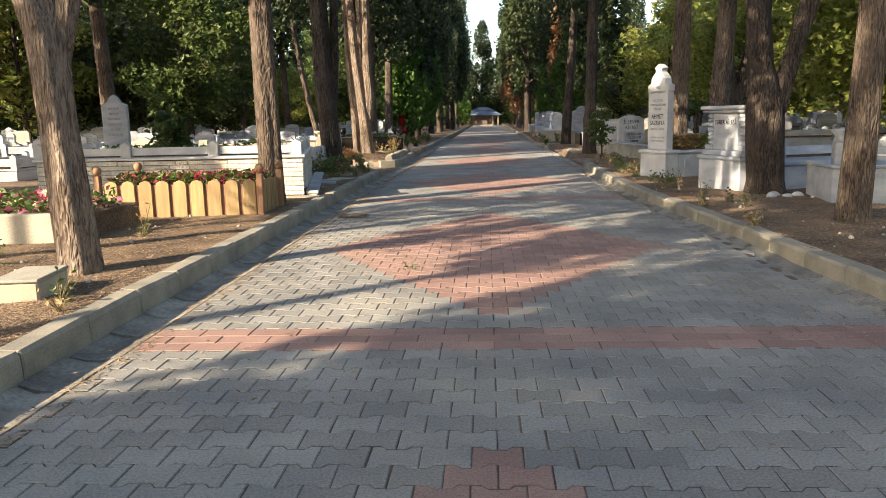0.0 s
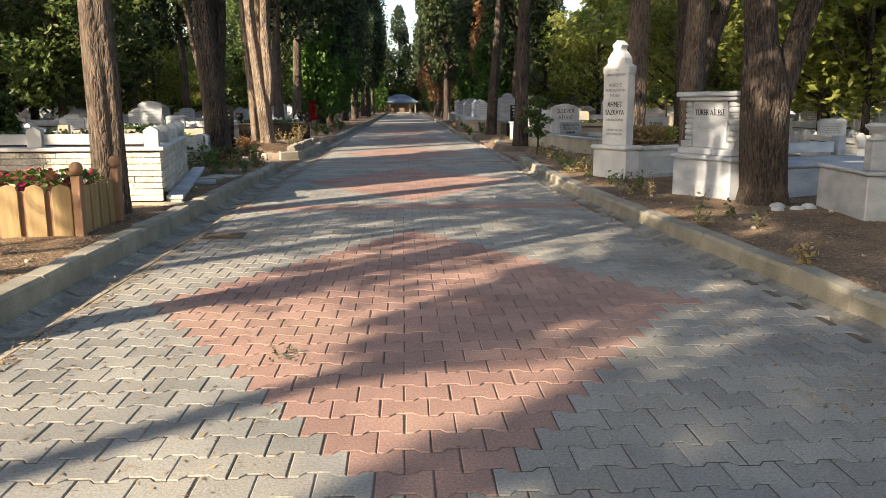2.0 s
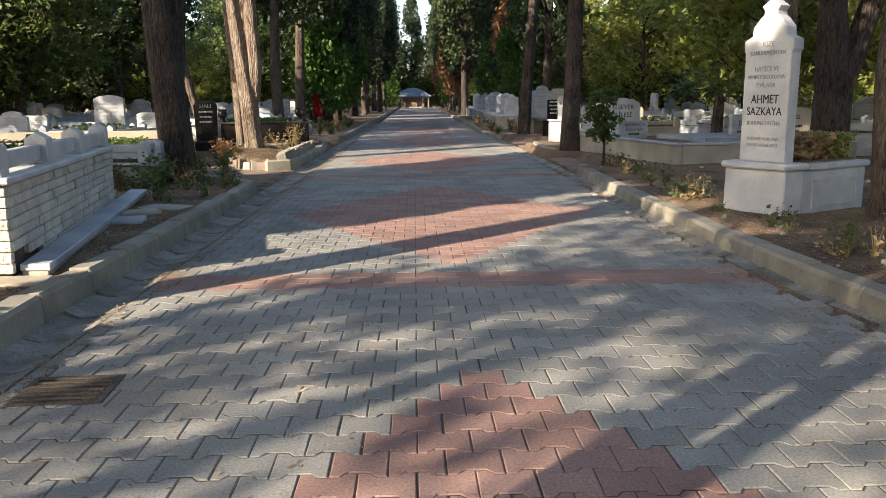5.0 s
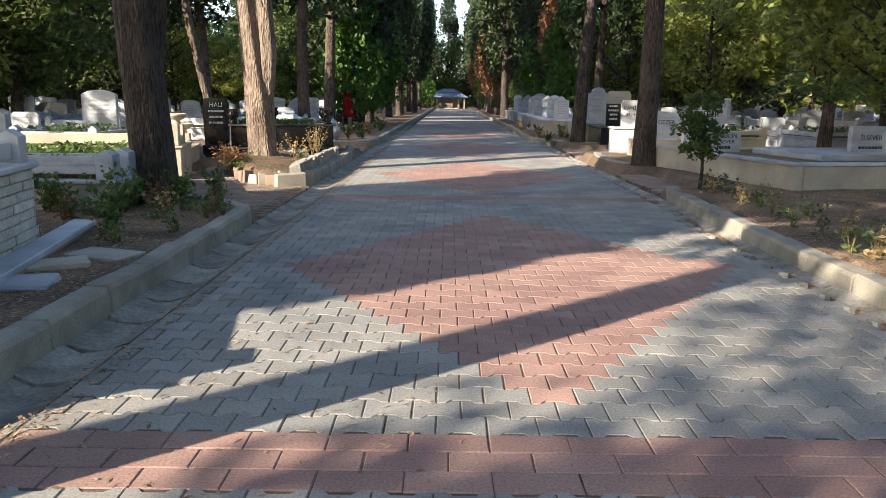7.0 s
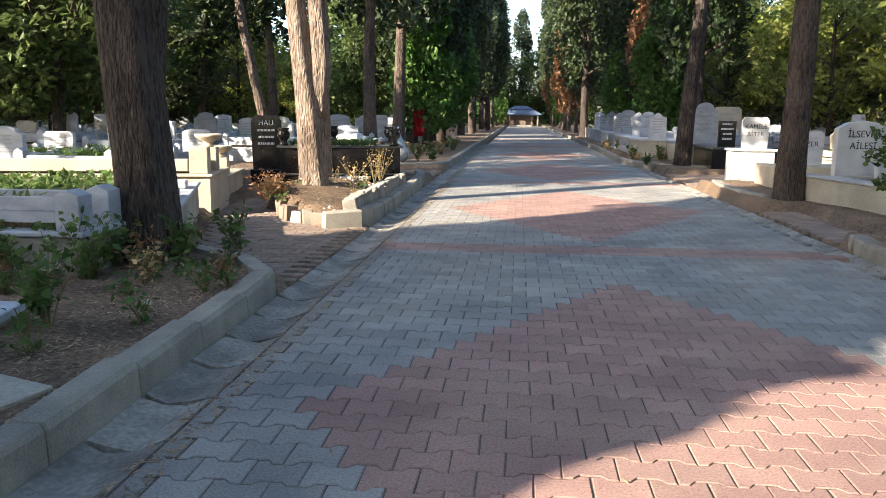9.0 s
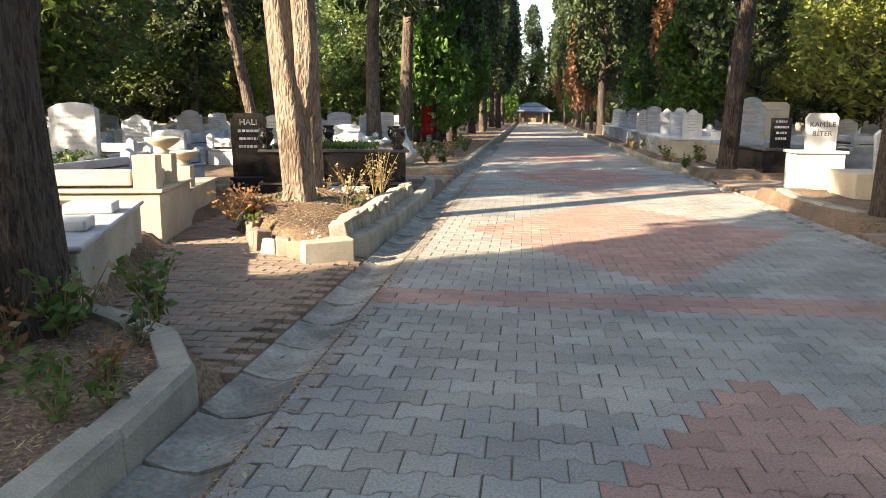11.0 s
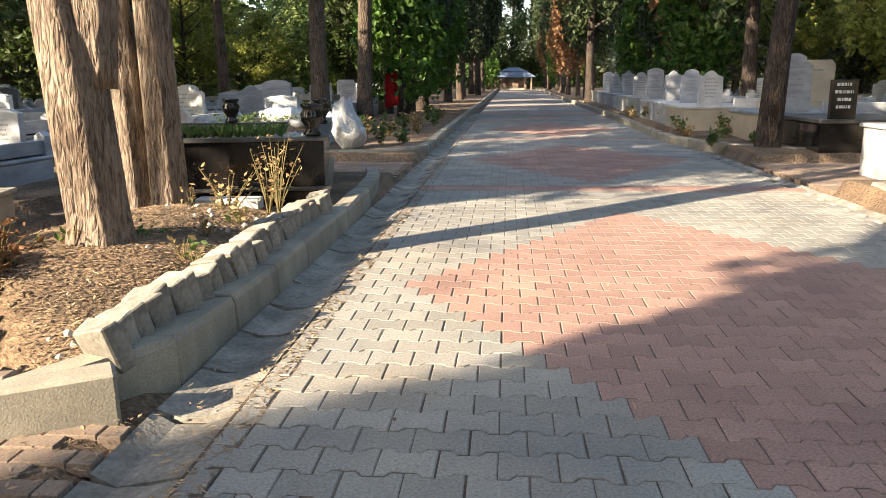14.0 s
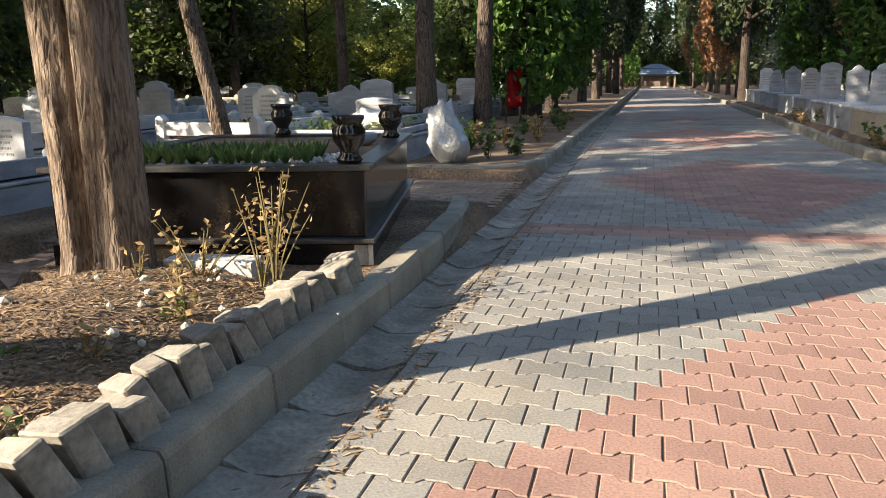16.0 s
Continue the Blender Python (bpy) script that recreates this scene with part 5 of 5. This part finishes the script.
def bag_and_flag():
    bm = bmesh.new()
    bmesh.ops.create_icosphere(bm, subdivisions=4, radius=0.5)
    for v in bm.verts:
        z = (v.co.z + 0.5)
        w_ = 0.62 * (1 - 0.95 * max(0, z - 0.35) ** 1.1) * (0.85 + 0.15 * min(1, z * 4))
        n_ = 1 + 0.22 * noise.noise(v.co * 3.1) + 0.16 * noise.noise(v.co * 7) + 0.07 * noise.noise(v.co * 19)
        v.co = Vector((v.co.x * w_ * n_ - 0.2 * max(0, z - 0.4), v.co.y * w_ * n_, max(0, z * 0.88 * n_)))
    t = thing("rubbish_bag", pose(-1.62, 32.3, 0.05), "full translucent white plastic bag on the verge", "bag")
    part("bag", bm, PLASTIC, t, smooth=True)
    bm = bmesh.new()
    bmesh.ops.create_icosphere(bm, subdivisions=3, radius=0.3)
    for v in bm.verts:
        v.co = Vector((v.co.x * 1.4, v.co.y * 0.8, max(0, v.co.z * 0.6 + 0.1))) * (1 + 0.3 * noise.noise(v.co * 7))
    t = thing("plastic_sheet", pose(-2.9, 32.6, 0.55), "crumpled white plastic sheet on a grave", "sheet")
    part("sheet", bm, PLASTIC, t, smooth=True)
    g = grave(pose(-3.2, 31.9, 0.06), 1.9, 2.0, 0.38, 0.1, GREY_MARBLE, 1, 0.5, "pale grave with plastic sheet on its coping", 501)
    t = thing("flag", pose(-2.45, 42.0, 0), "red cloth flag hanging against a trunk", "flag")
    part("pole", tube([(-0.12, 0.05, 0), (-0.12, 0.05, 3.2)], [0.025, 0.02], 8), IRON, t)
    bm = bmesh.new()
    grid = [[bm.verts.new((-0.1 + 0.36 * u + 0.05 * (1 - v) * u, 0.03 * math.sin(u * 9 + v * 3), 0.45 + 0.95 * v + 0.1 * u)) for u in np.linspace(0, 1, 10)] for v in np.linspace(0, 1, 8)]
    for a, b in zip(grid, grid[1:]):
        for k in range(9):
            bm.faces.new((a[k], a[k + 1], b[k + 1], b[k]))
    bmesh.ops.solidify(bm, geom=list(bm.faces), thickness=0.006)
    part("cloth", bm, FLAG, t, smooth=True)


bag_and_flag()


def pavilion():
    t = thing("pavilion", pose(1.5, 117, 0) @ Matrix.Diagonal((0.84, 0.84, 0.84, 1)), "low brick pavilion with blue hipped roof", "pavilion")
    part("wall", box(-2.0, 2.0, 0, 3, 0, 1.5, 0.02), BRICK, t)
    for x in (-2.6, -1.7, 1.7, 2.6):
        part("column", box(x - 0.12, x + 0.12, -0.9, -0.66, 0, 1.6, 0.01), BRICK, t)
    part("beam", box(-2.8, 2.8, -1.0, 3.2, 1.6, 1.8, 0.01), ROOF, t)
    for z, a, b, d in ((1.82, 3.2, 2.0, 0.75), (2.6, 2.1, 0.7, 0.55)):
        bm = bmesh.new()
        lo = [bm.verts.new((x * a, 1.1 + y * a * 0.75, z)) for x, y in ((-1, -1), (1, -1), (1, 1), (-1, 1))]
        hi = [bm.verts.new((x * b, 1.1 + y * b * 0.75, z + d)) for x, y in ((-1, -1), (1, -1), (1, 1), (-1, 1))]
        bm.faces.new(hi)
        bm.faces.new(lo[::-1])
        for k in range(4):
            bm.faces.new((lo[k], lo[(k + 1) % 4], hi[(k + 1) % 4], hi[k]))
        part("roof", bm, ROOF, t)
    part("steps", box(-1.6, 1.6, -1.6, -1.05, -0.05, 0.16, 0.01), RENDERED, t)


pavilion()


# ---- planting and litter ----
def herb(name, x, y, z, height, spread, stems, mat, label, seed, leaf=0.035, per=9, stem_mat=None):
    """A small plant: thin bent stems with leaves along them."""
    rng = random.Random(seed)
    t = thing(name, pose(x, y, z), label, "plant")
    bm = bmesh.new()
    spots = []
    for _ in range(stems):
        a = rng.uniform(0, 6.28)
        h = height * rng.uniform(0.5, 1)
        s = spread * rng.uniform(0.2, 1)
        p = [Vector((math.cos(a) * s * u ** 1.4, math.sin(a) * s * u ** 1.4, h * u - 0.02)) for u in (0, 0.35, 0.7, 1)]
        tube(p, [0.006, 0.005, 0.004, 0.002], 5, bm)
        for _ in range(per):
            u = rng.uniform(0.25, 1)
            q = Vector((math.cos(a) * s * u ** 1.4, math.sin(a) * s * u ** 1.4, h * u))
            spots.append(q + Vector([rng.uniform(-0.05, 0.05) for _ in range(3)]))
    tagged(part("stem_tuft", bm, stem_mat or STEM, t), kind="stuff")
    tagged(leaves("foliage", [tuple(s) for s in spots], leaf, mat, t, rng=np.random.RandomState(seed)), kind="stuff")
    return t


STEM = material("stem", (0.2, 0.17, 0.07), (0.13, 0.1, 0.05), scale=20, rough=0.9, bump=0)


def plants():
    r = random.Random(21)
    for k in range(13):
        herb("wild_herb", r.uniform(-2.6, -0.95), r.uniform(18.2, 19.8), 0.1, r.uniform(0.25, 0.55), 0.22, 10, HERB, "leafy green weeds growing in the verge", k, 0.04, 12)
    for k in range(7):
        herb("wild_herb", r.uniform(-1.3, -0.55), r.uniform(15.6, 18.5), 0.1, r.uniform(0.12, 0.3), 0.15, 6, HERB, "low weeds on the bare verge", 40 + k, 0.03, 7)
    for k in range(12):
        herb("dry_weed", r.uniform(-1.9, -0.6), r.uniform(17.6, 19.4), 0.1, r.uniform(0.15, 0.4), 0.16, 7, r.choice([STRAW, RUSTY, OLIVE, HERB]), "dry brown weed among the verge herbs", 300 + k, 0.03, 8)
    for k in range(14):
        herb("dry_weed", r.uniform(4.7, 5.3), r.uniform(15.8, 21), 0.1, r.uniform(0.12, 0.35), 0.14, 6, r.choice([STRAW, OLIVE, HERB]), "thin dry weed before the low wall", 330 + k, 0.03, 7)
    herb("grass_tuft", 1.39, 7.44, -0.012, 0.025, 0.11, 22, OLIVE, "low green grass tuft growing between pavers", 360, 0.013, 4)
    herb("wild_herb", -1.15, 17.1, 0.1, 0.5, 0.25, 9, HERB, "tall leafy weed beside the kerb", 71, 0.045, 12)
    for x, y, h in ((-0.85, 25.45, 0.75), (-0.95, 25.5, 0.6), (-1.25, 25.4, 0.45)):
        herb("rose_bush", x, y, 0.16, h, 0.3, 9, STRAW, "yellowing leggy rose bush beside the tomb", int(h * 100), 0.024, 9)
    for x, y, h in ((-1.9, 23.0, 0.35), (-1.95, 23.5, 0.4), (-1.75, 23.2, 0.28)):
        herb("dry_shrub", x, y, 0.16, h, 0.28, 18, RUSTY, "dry reddish shrub in the tree bed", int(y * 10), 0.03, 10)
    for k in range(14):
        herb("dry_weed", r.uniform(-1.7, -0.75), r.uniform(22.5, 25.3), 0.2, r.uniform(0.12, 0.34), 0.1, 4, r.choice([STRAW, HERB, STRAW]), "thin dry weed in the tree bed", 90 + k, 0.028, 5)
    for k in range(22):
        herb("dry_weed", r.uniform(4.75, 5.25), r.uniform(8.5, 21), 0.1, r.uniform(0.1, 0.4), 0.12, 5, r.choice([STRAW, HERB, OLIVE]), "thin weed on the shaded verge", 130 + k, 0.028, 6)
    for k in range(9):
        herb("dry_weed", r.uniform(-2.4, -0.6), r.uniform(4.5, 9.8), 0.1, r.uniform(0.1, 0.4), 0.14, 5, r.choice([STRAW, HERB]), "thin weed on the sunlit verge", 170 + k, 0.025, 5)
    for k in range(22):
        herb("wild_herb", r.uniform(4.4, 5.4), r.uniform(32.5, 44), 0.1, r.uniform(0.2, 0.55), 0.25, 9, r.choice([HERB, STRAW, HERB]), "weeds along the far kerb", 210 + k, 0.05, 9)
    for k in range(16):
        herb("wild_herb", r.uniform(-2.2, -0.7), r.uniform(32.5, 44), 0.1, r.uniform(0.2, 0.6), 0.25, 9, r.choice([HERB, STRAW, HERB]), "weeds along the far kerb", 250 + k, 0.05, 9)
    # the young shrub in front of the low wall
    t = thing("young_shrub", pose(4.95, 20.9, 0.1), "young dark green shrub before the low wall", "shrub")
    part("trunk", tube([(0, 0, -0.05), (0.02, 0, 0.3), (0.0, 0.02, 0.7), (0.05, 0, 1.1)], [0.025, 0.022, 0.016, 0.006], 7), DARK_BARK, t)
    rr = np.random.RandomState(4)
    sp = crown_spots(rr, "broad", 1.25, 0.4, 0.34, 1700)
    leaves("crown", sp, 0.04, LAUREL, t, rng=rr)
    # palm behind the low wall
    t = thing("palm", pose(8.3, 24.6, 0.1), "short palm with arching green fronds", "palm")
    part("trunk", tube([(0, 0, -0.1), (0, 0, 0.5), (0.03, 0, 1.15)], [0.13, 0.12, 0.1], 12, ridge=0.1), DARK_BARK, t)
    for k in range(13):
        a = k * 2.4
        e = 0.3 + 0.5 * ((k * 37) % 10) / 10
        pts = [Vector((math.cos(a) * 0.95 * u, math.sin(a) * 0.95 * u, 1.15 + e * math.sin(u * 2.2) - 0.35 * u * u)) for u in np.linspace(0, 1, 7)]
        bm = tube(pts, [0.014, 0.012, 0.01, 0.008, 0.006, 0.004, 0.002], 5)
        for i in range(1, 7):
            for sgn in (-1, 1):
                for w_ in (0, 0.5):
                    p = pts[i].lerp(pts[i - 1], w_)
                    side = Vector((-math.sin(a), math.cos(a), -0.25)) * sgn * 0.3
                    f = Vector((math.cos(a), math.sin(a), 0)) * 0.12
                    v = [bm.verts.new(p), bm.verts.new(p + side * 0.5 + f * 0.4), bm.verts.new(p + side + f), bm.verts.new(p + side * 0.5 + f * 0.8)]
                    bm.faces.new(v)
        part("frond", bm, HERB, t)


plants()


def litter():
    """Needles, leaves and crumbs lying on the verges, too many to count."""
    rng = np.random.RandomState(12)
    spots = []
    for x0, x1, y0, y1, n in ((-3.2, -0.5, 3, 12, 22000), (-2.6, -0.5, 12, 19.2, 16000), (4.65, 7.2, 5, 21.3, 26000), (-2.1, -0.6, 22.0, 25.9, 15000), (4.6, 5.6, 24.5, 27.6, 700)):
        x, y = rng.uniform(x0, x1, n), rng.uniform(y0, y1, n)
        spots += [(a, b, ground_height(a, b) + 0.008) for a, b in zip(x, y) if ground_height(a, b) > 0]
    for x0, x1, y0, y1, n in ((-0.3, 0.15, 3, 32, 900), (-0.05, 0.1, 3, 32, 5200), (0.0, 1.6, 4, 15, 1600), (3.7, 4.3, 5, 22, 2200), (-2.2, -0.35, 19.2, 22, 1500),  (-2.4, -0.4, 19.2, 21.8, 260), (3.9, 4.4, 5, 32, 700), (0.2, 4, 3, 32, 260)):
        spots += [(a, b, 0.004) for a, b in zip(rng.uniform(x0, x1, n), rng.uniform(y0, y1, n))]
    c = np.array(spots)
    n = len(c)
    a = rng.uniform(0, 6.28, n)
    d = np.stack([np.cos(a), np.sin(a), rng.uniform(-0.15, 0.3, n)], 1) * rng.uniform(0.007, 0.03, (n, 1))
    s = np.stack([-np.sin(a), np.cos(a), rng.uniform(-0.3, 0.3, n)], 1) * rng.uniform(0.0015, 0.008, (n, 1))
    v = np.stack([c - d, c + s, c + d, c - s], 1).reshape(-1, 3)
    i = np.arange(n)[:, None] * 4
    me = bpy.data.meshes.new("leaf_litter")
    me.from_pydata(v.tolist(), [], (i + [[0, 1, 2, 3]]).tolist())
    me.materials.append(NEEDLES)
    tagged(new("leaf_litter", me), "dry brown needles and leaf crumbs on soil", "litter", kind="stuff")
    pebbles = bmesh.new()
    r = random.Random(31)
    for _ in range(150):
        x0, x1, y0, y1 = r.choice([(-2.6, -0.5, 3, 19), (4.65, 6.8, 5, 21), (-1.9, -0.65, 22, 25.9)])
        x, y = r.uniform(x0, x1), r.uniform(y0, y1)
        k = r.uniform(0.008, 0.028)
        made = bmesh.ops.create_icosphere(pebbles, subdivisions=1, radius=k, matrix=pose(x, y, ground_height(x, y) + k * 0.3, r.uniform(0, 90), r.uniform(0, 90), 0))["verts"]
        for q in made:
            q.co.z = q.co.z * 1.0 + r.uniform(-0.2, 0.2) * k
    tagged(part("pebbles", pebbles, STONE), "small pale pebbles scattered on soil", "pebbles", kind="stuff")


litter()


# ---- paving, last ----
ROW, WIDE, WAVE = 0.1642, 0.2, 0.0145
BANDS = [-2.5, 5.06, 12.98, 20.45, 28.1, 35.8, 43.5, 51.2]     # where the red cross bands begin
BAND_DEEP = 0.45


def bone_outline(w, d, a, gap):
    """The outline of a bone-shaped paver, centred: full at the ends, narrow at the waist."""
    h = d / 2 - gap * 1.25
    x = w / 2 - gap * 0.8
    up = [(-x, h + a), (-w * 0.31, h + a), (-w * 0.19, h - a), (w * 0.19, h - a), (w * 0.31, h + a), (x, h + a)]
    return up[::-1] + [(p, -q) for p, q in up]


def slab_verts(outline, deep=0.05, edge=0.004):
    """Rings of a paver: foot, shoulder, and the top drawn in a little."""
    big = [(x, y) for x, y in outline]
    sx = 1 - edge / max(abs(p[0]) for p in big)
    sy = 1 - edge / max(abs(p[1]) for p in big)
    return [(x, y, -deep) for x, y in big] + [(x, y, -0.0035) for x, y in big] + [(x * sx, y * sy, 0.0) for x, y in big]


def slab_faces(n):
    f = [tuple(range(3 * n - 1, 2 * n - 1, -1))[::-1]]
    for r in (0, 1):
        for i in range(n):
            j = (i + 1) % n
            f.append((r * n + i, r * n + j, (r + 1) * n + j, (r + 1) * n + i))
    return f


def slab_mesh(name, outline, mat):
    me = bpy.data.meshes.new(name)
    me.from_pydata(slab_verts(outline), [], slab_faces(len(outline)))
    me.materials.append(mat)
    bm = bmesh.new()
    bm.from_mesh(me)
    bmesh.ops.recalc_face_normals(bm, faces=bm.faces)
    bm.to_mesh(me)
    bm.free()
    return me


BONE = bone_outline(WIDE, ROW, WAVE, 0.0036)
RECT = [(0.1475, 0.0725), (-0.1475, 0.0725), (-0.1475, -0.0725), (0.1475, -0.0725)]
HALF = [(x * 0.47, y) for x, y in RECT]
SMALL = [(0.096, 0.046), (-0.096, 0.046), (-0.096, -0.046), (0.096, -0.046)]


def is_red(x, y):
    """Red lozenges down the middle of the road, one between each pair of bands."""
    for b, c in zip(BANDS, BANDS[1:]):
        if b <= y < c:
            mid = b + BAND_DEEP + 3.05
            return abs(x - 2.12) / 1.78 + abs(y - mid) / 2.72 < 1
    return False


road = tagged(new("road"), "interlocking concrete pavers, grey with red lozenges and bands", "road", kind="structure")
shared = {("bone", 0): slab_mesh("paver", BONE, GREY), ("bone", 1): slab_mesh("paver", BONE, RED), ("rect", 1): slab_mesh("paver", RECT, RED)}
rest = {("bone", 0): [], ("bone", 1): [], ("rect", 1): []}
prng = random.Random(8)
near_count = 0
half_poses = []
half_red = []
pavers = []
for b, c in zip(BANDS, BANDS[1:]):
    for k in range(3):
        y = b + BAND_DEEP * (k + 0.5) / 3
        x = ROAD_L + 0.15 - 0.15 * (k % 2)
        while x < right_kerb(y) - 0.25:
            if x > 0.14:
                pavers.append(("rect", 1, x, y))
            x += 0.3
    half_red.append(pose(0.072, b + BAND_DEEP / 2, 0))
    rows = round((c - b - BAND_DEEP) / ROW)
    step = (c - b - BAND_DEEP) / rows
    for k in range(rows):
        y = b + BAND_DEEP + step * (k + 0.5)
        x = ROAD_L + 0.1 + 0.1 * (k % 2)
        right = right_kerb(y) - 0.22
        if k % 2:
            half_poses.append(pose(0.046, y, 0))
        while x < right:
            pavers.append(("bone", int(is_red(x, y)), x, y))
            x += WIDE
for shape, red, x, y in pavers:
    if y < 2.0 or y > 46:
        continue
    # a faint sag and tilt, so that the joints do not run dead straight
    z = 0.0012 * noise.noise(Vector((x * 0.8, y * 0.8, 2))) + prng.uniform(-0.001, 0.001)
    m = pose(x + prng.uniform(-0.002, 0.002), y + prng.uniform(-0.002, 0.002), z, prng.uniform(-0.4, 0.4), prng.uniform(-0.3, 0.3), prng.uniform(-0.7, 0.7))
    if 1.2 < x < 2.6 and near_count < 300 and 22.4 < y < 30:
        ob = new("paver", shared[shape, red])
        ob.parent = road
        ob.matrix_world = m
        near_count += 1
    else:
        rest[shape, red].append(m)


def join_slabs(name, outline, poses, mat, parent):
    base = np.array(slab_verts(outline))
    faces = slab_faces(len(outline))
    v, fc = [], []
    for k, m in enumerate(poses):
        r, t = np.array(m.to_3x3()), np.array(m.translation)
        v.append(base @ r.T + t)
        o = k * len(base)
        fc += [tuple(i + o for i in f) for f in faces]
    me = bpy.data.meshes.new(name)
    me.from_pydata(np.concatenate(v).tolist(), [], fc)
    me.materials.append(mat)
    ob = new(name, me)
    ob.parent = parent
    return tagged(ob, kind="stuff")


join_slabs("grey_pavers", BONE, rest["bone", 0], GREY, road)
join_slabs("red_pavers", BONE, rest["bone", 1], RED, road)
join_slabs("half_pavers", [(0.046, 0.074), (-0.046, 0.074), (-0.046, -0.074), (0.046, -0.074)], half_poses, GREY, road)
join_slabs("half_band_pavers", HALF, half_red, RED, road)
join_slabs("band_pavers", RECT, rest["rect", 1], RED, road)

# the far stretch, where single stones can no longer be told apart
far = tagged(new("far_paving"), "distant grey and red paved road surface", "road", kind="structure")
y = 46.0
k = 0
while y < 122:
    part("paved_strip", box(FACE_L + 0.3, 4.2, y, y + 1.9, -0.05, -0.002, 0), RED if k % 4 == 1 else GREY, far)
    y += 1.9
    k += 1

# rectangular stones of the side paths
path_road = tagged(new("side_path"), "worn brownish paving stones of the side path", "path", kind="structure")
small_mesh = slab_mesh("paving_stone", SMALL, BRICK)
path_rest, count = [], 0
for j in range(140):
    for i in range(60):
        x = -5.44 + i * 0.2 + 0.1 * (j % 2)
        y = 18.9 + j * 0.1
        if x > FACE_L - 0.12 and x < 4.65 or not in_path(x, y) or not in_path(x + 0.09, y + 0.04) or not in_path(x - 0.09, y - 0.04):
            continue
        m = pose(x, y, 0.0 + prng.uniform(-0.003, 0.003), prng.uniform(-1, 1), prng.uniform(-1, 1), prng.uniform(-1.2, 1.2))
        if count < 300 and -2.2 < x < 0 and y < 22:
            ob = new("paving_stone", small_mesh)
            ob.parent = path_road
            ob.matrix_world = m
            count += 1
        else:
            path_rest.append(m)
for j in range(32):
    for i in range(26):
        x, y = 4.72 + i * 0.2 + 0.1 * (j % 2), 21.5 + j * 0.1
        for yy in (y, y + 6.75):
            if in_path(x, yy) and in_path(x + 0.09, yy + 0.04) and x > 4.7:
                path_rest.append(pose(x, yy, prng.uniform(-0.004, 0.004), 0, 0, prng.uniform(-1.2, 1.2)))
join_slabs("paving_stones", SMALL, path_rest, BRICK, path_road)
halves = [pose(-0.393, 18.9 + j * 0.1, 0.0) for j in range(1, 30, 2) if in_path(-0.46, 18.9 + j * 0.1) and in_path(-0.5, 18.95 + j * 0.1)]
join_slabs("half_stones", [(x * 0.45, y) for x, y in SMALL], halves, BRICK, path_road)
